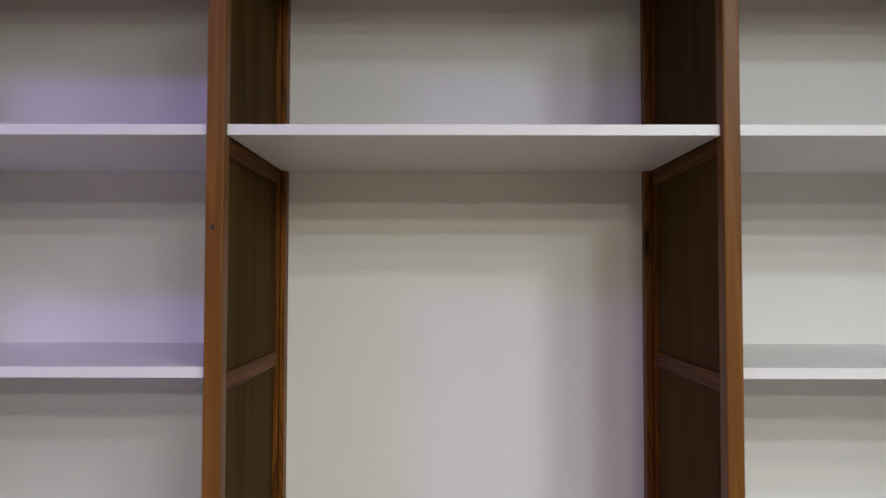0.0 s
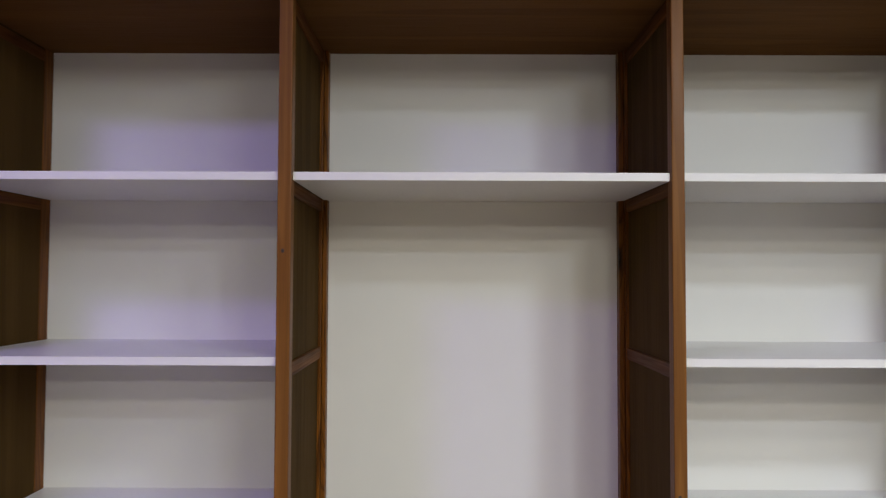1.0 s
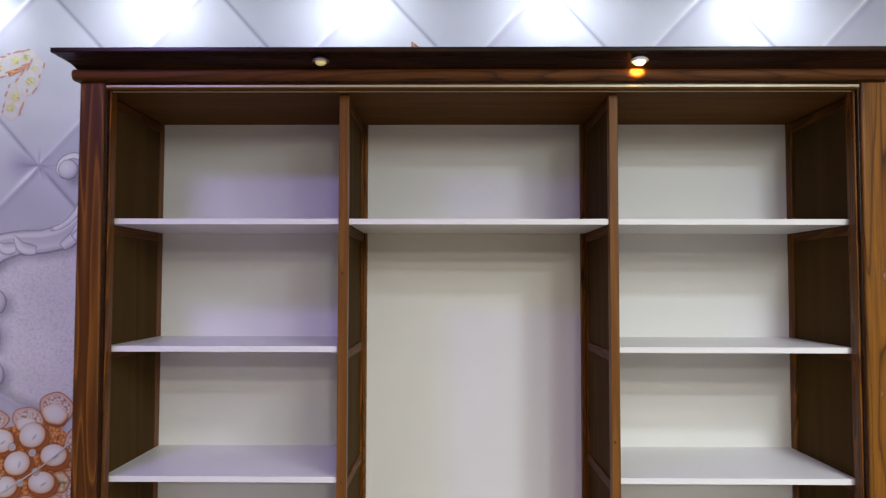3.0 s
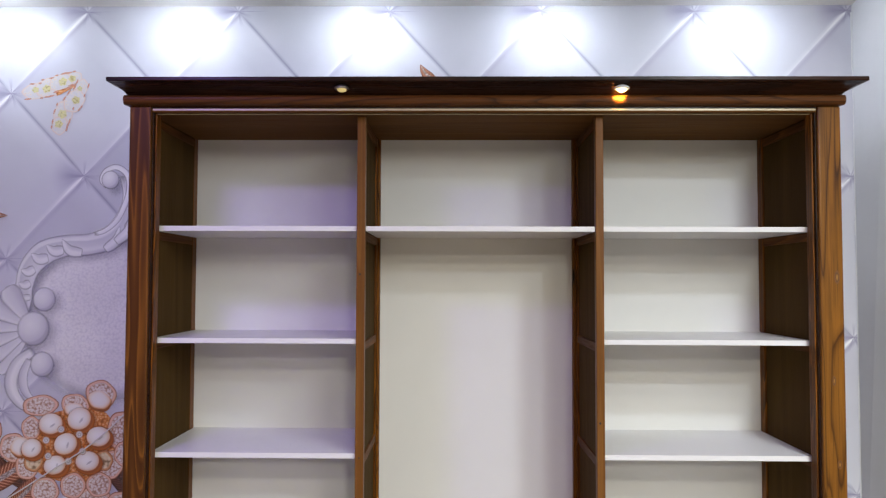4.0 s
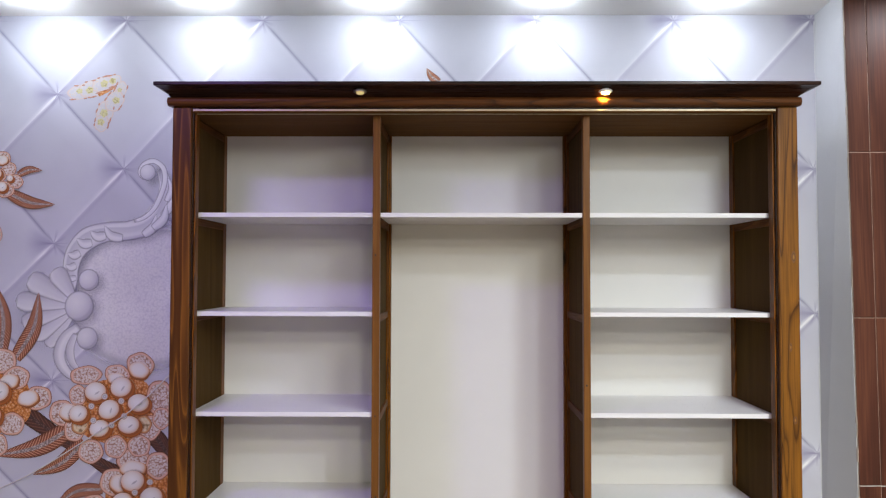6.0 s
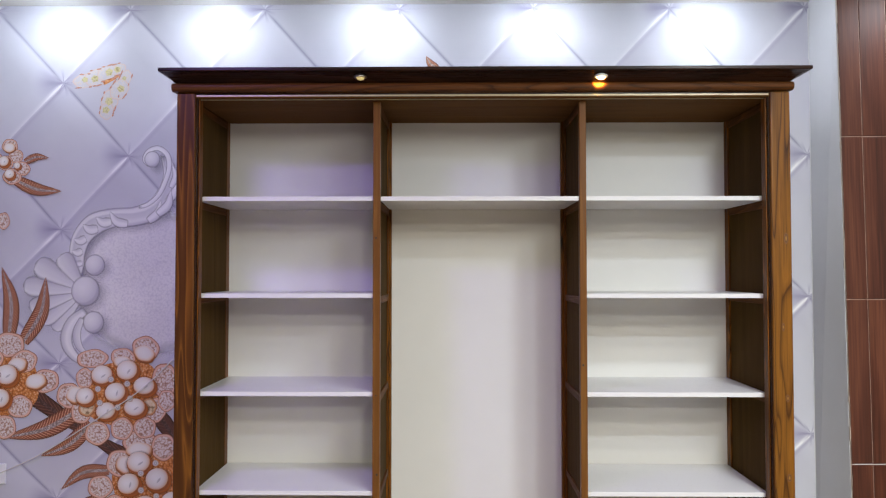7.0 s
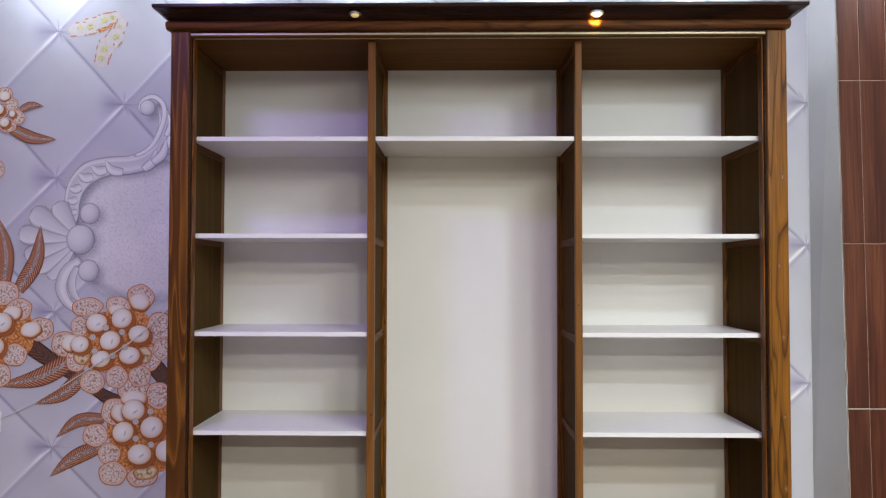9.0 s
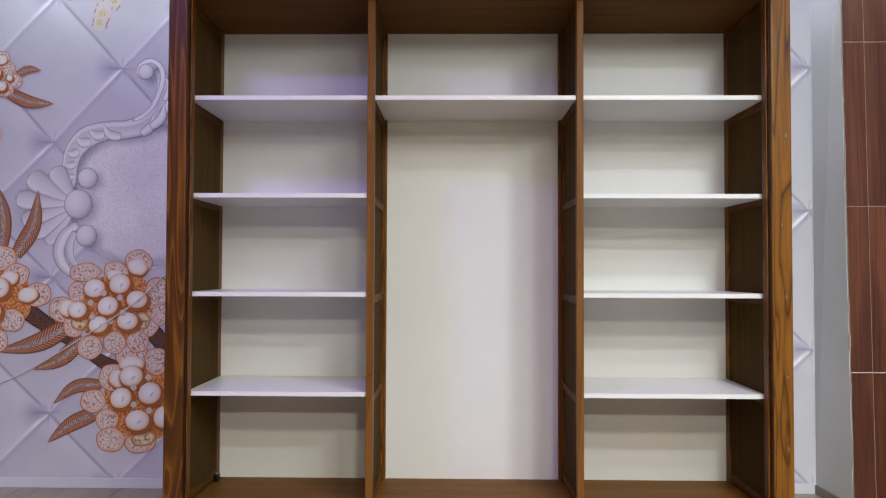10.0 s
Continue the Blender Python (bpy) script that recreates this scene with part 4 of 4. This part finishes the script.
for i, (x, z, rx, rz, turn) in enumerate(wings):
    disc("wing", x, z, rx, rz, turn, CREAM, butterfly, 1 + i % 3, wavy=0.05)
    k = 0.26 + 0.14 * ((i * 5) % 4) / 3
    disc("spot", x + 0.008 * math.sin(4.1 * i), z + 0.006 * math.cos(2.7 * i), rx * k, rz * (k + 0.10), turn + 15 * (i % 3), YELLOW, butterfly, 5, steps=16, wavy=0.14)
    for k in (0, 2, 4, 5) if i % 2 else (1, 3, 5, 0):
        a = radians((74, 92, 108, -74, -92, -108)[k] + 7 * math.sin(3 * i + k))
        c, w = math.cos(radians(turn)), math.sin(radians(turn))
        px, pz = 0.93 * rx * math.cos(a) * 1.5, 0.93 * rz * math.sin(a)
        disc("speckle", x + c * px - w * pz, z + w * px + c * pz, 0.009 + 0.005 * ((i + k) % 3), 0.0042, turn + 6 * math.sin(5 * k), RED, butterfly, 6, steps=10)
band("body", spline([Vector((-1.815, 2.312)), Vector((-1.775, 2.328)), Vector((-1.738, 2.346))], 5), lambda s: 0.011 * (1 - 0.6 * s), COPPER, butterfly, 6)

# ---- knots in the posts and a bead of sealant in the corner ----
EYE_KNOT = print_disc("pine_knot", [(0.0, (0.34, 0.17, 0.03)), (0.35, (0.24, 0.10, 0.015)), (0.62, (0.07, 0.022, 0.005)), (0.80, (0.20, 0.075, 0.012)), (1.0, (0.10, 0.034, 0.006))])
PIN_KNOT = print_disc("dark_pin_knot", [(0.0, (0.012, 0.006, 0.004)), (0.7, (0.03, 0.012, 0.006)), (1.0, (0.10, 0.035, 0.010))])


def knot(x, y, z, rx, rz, mat, kind):
    bm = bmesh.new()
    uvl = bm.loops.layers.uv.new("UVMap")
    rim = [(bm.verts.new((x + rx * math.cos(a), y, z - FZ + rz * math.sin(a))), (0.5 + 0.5 * math.cos(a), 0.5 + 0.5 * math.sin(a))) for a in [2 * math.pi * k / 16 for k in range(16)]]
    mid = (bm.verts.new((x, y - 0.0004, z - FZ)), (0.5, 0.5))
    for i in range(16):
        trio = (mid, rim[(i + 1) % 16], rim[i])
        f = bm.faces.new([t[0] for t in trio])
        for loop, (_, uv) in zip(f.loops, trio):
            loop[uvl].uv = uv
    bmesh.ops.recalc_face_normals(bm, faces=bm.faces)
    part("knot", bm, mat, wardrobe, kind)


for x, z, rx, rz in ((1.196, 1.530, 0.009, 0.024), (1.194, 0.900, 0.008, 0.016), (1.196, 0.590, 0.009, 0.017), (1.196, 0.313, 0.008, 0.015), (1.180, 1.180, 0.006, 0.018)):
    knot(x, -0.0806, z, rx, rz, EYE_KNOT, "pale eye-shaped knot")
for x, z, r in ((-0.432, 0.578, 0.0045), (-0.437, 1.536, 0.004), (-0.436, 0.896, 0.003), (0.404, 1.020, 0.004)):
    knot(x, -0.0126, z, r, r * 1.2, PIN_KNOT, "small dark knot")

SEALANT = painted("white_sealant", (0.72, 0.72, 0.74), 0.6, 60, 0.08)
bm = bmesh.new()
z = FZ + 0.02
while z < CEIL - 0.05:
    h = 0.03 + 0.06 * random.random()
    w = 0.0015 + 0.004 * random.random() ** 2
    box(bm, RIGHT - 0.001 - w, RIGHT - 0.0004, PAPER_Y - 0.003, PAPER_Y - 0.0002, z, z + h)
    z += h + 0.0005
part("sealant", bm, SEALANT, wall_right, "uneven white sealant")

# ---- skirting, socket and cable ----
SKIRT = painted("lilac_white_skirting", (0.66, 0.66, 0.74), 0.4, 120, 0.04)
for x0, x1 in ((LEFT + 0.002, RIGHT - 0.002),):
    base = structure("baseboard", boxed(x0, x1, WALL - 0.012, WALL - 0.0062, FZ, 0.018, bevel=0.003), SKIRT, "low white skirting strip along the wallpapered wall", "baseboard")

bm = bmesh.new()
foot = PIER_X + lean(FZ) - 0.004
ring = [(RIGHT - 0.001, WALL - 0.013), (foot - 0.001, PIER_Y - 0.004), (foot - 0.010, PIER_Y - 0.004), (RIGHT - 0.010, WALL - 0.013)]
lo, hi = [[bm.verts.new((x, y, z)) for x, y in ring] for z in (FZ, 0.012)]
for i in range(4):
    bm.faces.new((lo[i], lo[(i + 1) % 4], hi[(i + 1) % 4], hi[i]))
bm.faces.new(hi)
bmesh.ops.recalc_face_normals(bm, faces=bm.faces)
PIER_SKIRT = painted("grey_brown_skirting", (0.20, 0.17, 0.14), 0.5, 120, 0.08)
structure("baseboard", bm, PIER_SKIRT, "low grey-brown skirting along the white pier", "baseboard")

socket = tagged(part("wall_socket", boxed(-0.043, 0.043, -0.010, 0.0, -0.048, 0.048, bevel=0.004), WHITE_PLASTIC), "white plastic wall socket on the wallpaper", "socket")
socket.location = (-2.293, WALL - 0.0062, 0.438)
part("socket_insert", lathe(bmesh.new(), [(0.020, 0.0), (0.019, 0.003)], (0, 0, 0), 20), WHITE_PLASTIC, socket).matrix_local = pose(0, -0.0101, 0, 90, 0, 0)


def tube(line, r, steps=8):
    bm = bmesh.new()
    rings = []
    for i, q in enumerate(line):
        d = (line[min(i + 1, len(line) - 1)] - line[max(i - 1, 0)]).normalized()
        s = d.cross(Vector((0, 1, 0))).normalized()
        t = s.cross(d)
        rings.append([bm.verts.new(q + r * (math.cos(a) * s + math.sin(a) * t)) for a in [2 * math.pi * k / steps for k in range(steps)]])
    for a, b in zip(rings, rings[1:]):
        for i in range(steps):
            bm.faces.new((a[i], a[(i + 1) % steps], b[(i + 1) % steps], b[i]))
    bmesh.ops.recalc_face_normals(bm, faces=bm.faces)
    return bm


CABLE_MAT = painted("pale_cable", (0.70, 0.66, 0.62), 0.4, 200, 0.05)
yc = WALL - 0.018
run = spline([Vector((-2.285, yc, 0.438)), Vector((-2.082, yc, 0.532)), Vector((-1.789, yc, 0.715)), Vector((-1.602, yc, 0.842)), Vector((-1.440, yc, 0.995)), Vector((-1.22, yc, 1.20))], 8)
tagged(smooth(part("cable", tube(run, 0.0028), CABLE_MAT)), "thin pale cable strung from the socket to behind the wardrobe", "cable")


# ---- pieces of the side wall and the floor ----
def wood_tile():
    m, nt, b = material("walnut_look_tile")
    field = noise_tex(nt, coords(nt, (10, 10, 0.9), 6.0), 1.0, 3.0, 0.55, 0.6)
    streak = noise_tex(nt, coords(nt, (120, 120, 3), 6.0), 1.0, 3.0, 0.6)
    info = nt.nodes.new("ShaderNodeObjectInfo")
    col = ramp(nt, math_node(nt, "ADD", math_node(nt, "MULTIPLY", field, 0.6), math_node(nt, "MULTIPLY", streak, 0.4)), [(0.36, (0.034, 0.008, 0.004)), (0.5, (0.090, 0.024, 0.012)), (0.64, (0.165, 0.054, 0.027))])
    col = mix(nt, col, (0.10, 0.034, 0.022), math_node(nt, "MULTIPLY", info.outputs["Random"], 0.45))
    nt.links.new(col, b.inputs["Base Color"])
    b.inputs["Roughness"].default_value = 0.5
    b.inputs["Specular IOR Level"].default_value = 0.3
    bump(nt, b, streak, 0.06, 0.001)
    return m


def floor_tile():
    m, nt, b = material("beige_wood_look_tile")
    streak = noise_tex(nt, coords(nt, (60, 2.5, 1), 6.0), 1.0, 4.0, 0.6)
    big = noise_tex(nt, coords(nt, (5, 1, 1), 6.0), 1.0, 3.0, 0.6, 0.5)
    col = ramp(nt, math_node(nt, "ADD", math_node(nt, "MULTIPLY", streak, 0.5), math_node(nt, "MULTIPLY", big, 0.5)), [(0.3, (0.18, 0.145, 0.10)), (0.5, (0.26, 0.215, 0.155)), (0.7, (0.34, 0.29, 0.22))])
    nt.links.new(col, b.inputs["Base Color"])
    b.inputs["Roughness"].default_value = 0.3
    return m


WALL_TILE, FLOOR_TILE = wood_tile(), floor_tile()
PITCH, TALL = 0.1165, 0.7085
part("tile_bed", boxed(PIER_X + 0.055, EAST - 0.001, PIER_Y - 0.0035, PIER_Y - 0.0002, FZ, CEIL - 0.001), GROUT, wall_right, "brown grout")
rows = [FZ, 0.5715, 0.5715 + TALL, 0.5715 + 2 * TALL, CEIL]
edges = [PIER_X, PIER_X + 0.092] + [PIER_X + 0.092 + PITCH * (k + 1) for k in range(10)]
shared = {}
for x0, x1 in zip(edges, edges[1:]):
    for z0, z1 in zip(rows, rows[1:]):
        key = (round(x1 - x0, 4), round(z1 - z0, 4))
        if key not in shared:
            shared[key] = mesh_of("tile", boxed(0, key[0] - 0.0030, -0.0095, -0.0036, 0.0, key[1] - 0.0030, bevel=0.0024, seg=2), WALL_TILE)
        t = new("tile", shared[key])
        t.parent = wall_right
        t.location = (x0 + lean(z0), PIER_Y, z0)
        t.rotation_euler = (0, -LEAN, 0)
# chipped mortar along the raw edge of the tiling
MORTAR = painted("rough_mortar", (0.42, 0.34, 0.29), 0.9, 40, 0.25, depth=0.6)
bm = bmesh.new()
z = FZ
while z < CEIL - 0.04:
    h = 0.02 + 0.05 * random.random()
    w = 0.0010 + 0.0040 * random.random() ** 3
    box(bm, PIER_X + lean(z + h) - w, PIER_X + lean(z + h) - 0.0003, PIER_Y - 0.009 + 0.004 * random.random(), PIER_Y - 0.0002, z, min(z + h, CEIL - 0.002))
    z += h + 0.0005
WHITE_GROUT = painted("white_grout", (0.68, 0.66, 0.63), 0.8, 200, 0.08)
PINK_GROUT_GLINT = painted("pink_grout_and_glint", (0.46, 0.30, 0.24), 0.7, 200, 0.10)
for z, mat, thick in ((rows[1], WHITE_GROUT, 0.0030), (rows[2], PINK_GROUT_GLINT, 0.0022), (rows[3], PINK_GROUT_GLINT, 0.0022)):
    part("grout_or_glint_line", boxed(PIER_X + lean(z) + 0.002, EAST - 0.002, PIER_Y - 0.0088, PIER_Y - 0.0036, z - 0.0028, z - 0.0028 + thick), mat, wall_right, "pale line: grout when level, painted edge glint when upright")
# upright strips paint the bright glint along the glazed tile edges
for x in edges[1:-1]:
    for z0, z1 in zip(rows, rows[1:]):
        g = part("grout_or_glint_line", boxed(-0.0029, -0.0015, -0.0088, -0.0036, 0.003, z1 - z0 - 0.004), PINK_GROUT_GLINT, wall_right, "pale line: grout when level, painted edge glint when upright")
        g.location = (x + lean(z0), PIER_Y, z0)
        g.rotation_euler = (0, -LEAN, 0)
part("mortar_edge", bm, MORTAR, wall_right, "ragged mortar edge")

FT = 0.465
ftile = mesh_of("floor_tile", boxed(0.0015, FT - 0.0015, 0.0015, FT - 0.0015, -0.0035, 0.0, bevel=0.001, seg=1), FLOOR_TILE)
for i in range(14):
    for j in range(21):
        x0, y0 = -2.120 + (i - 3) * FT, WALL - (j + 1) * FT
        if x0 + FT > EAST + 0.1 or y0 < FRONT - 0.5:
            continue
        t = new("floor_tile", ftile)
        t.parent = floor
        t.location = (x0, y0, FZ)
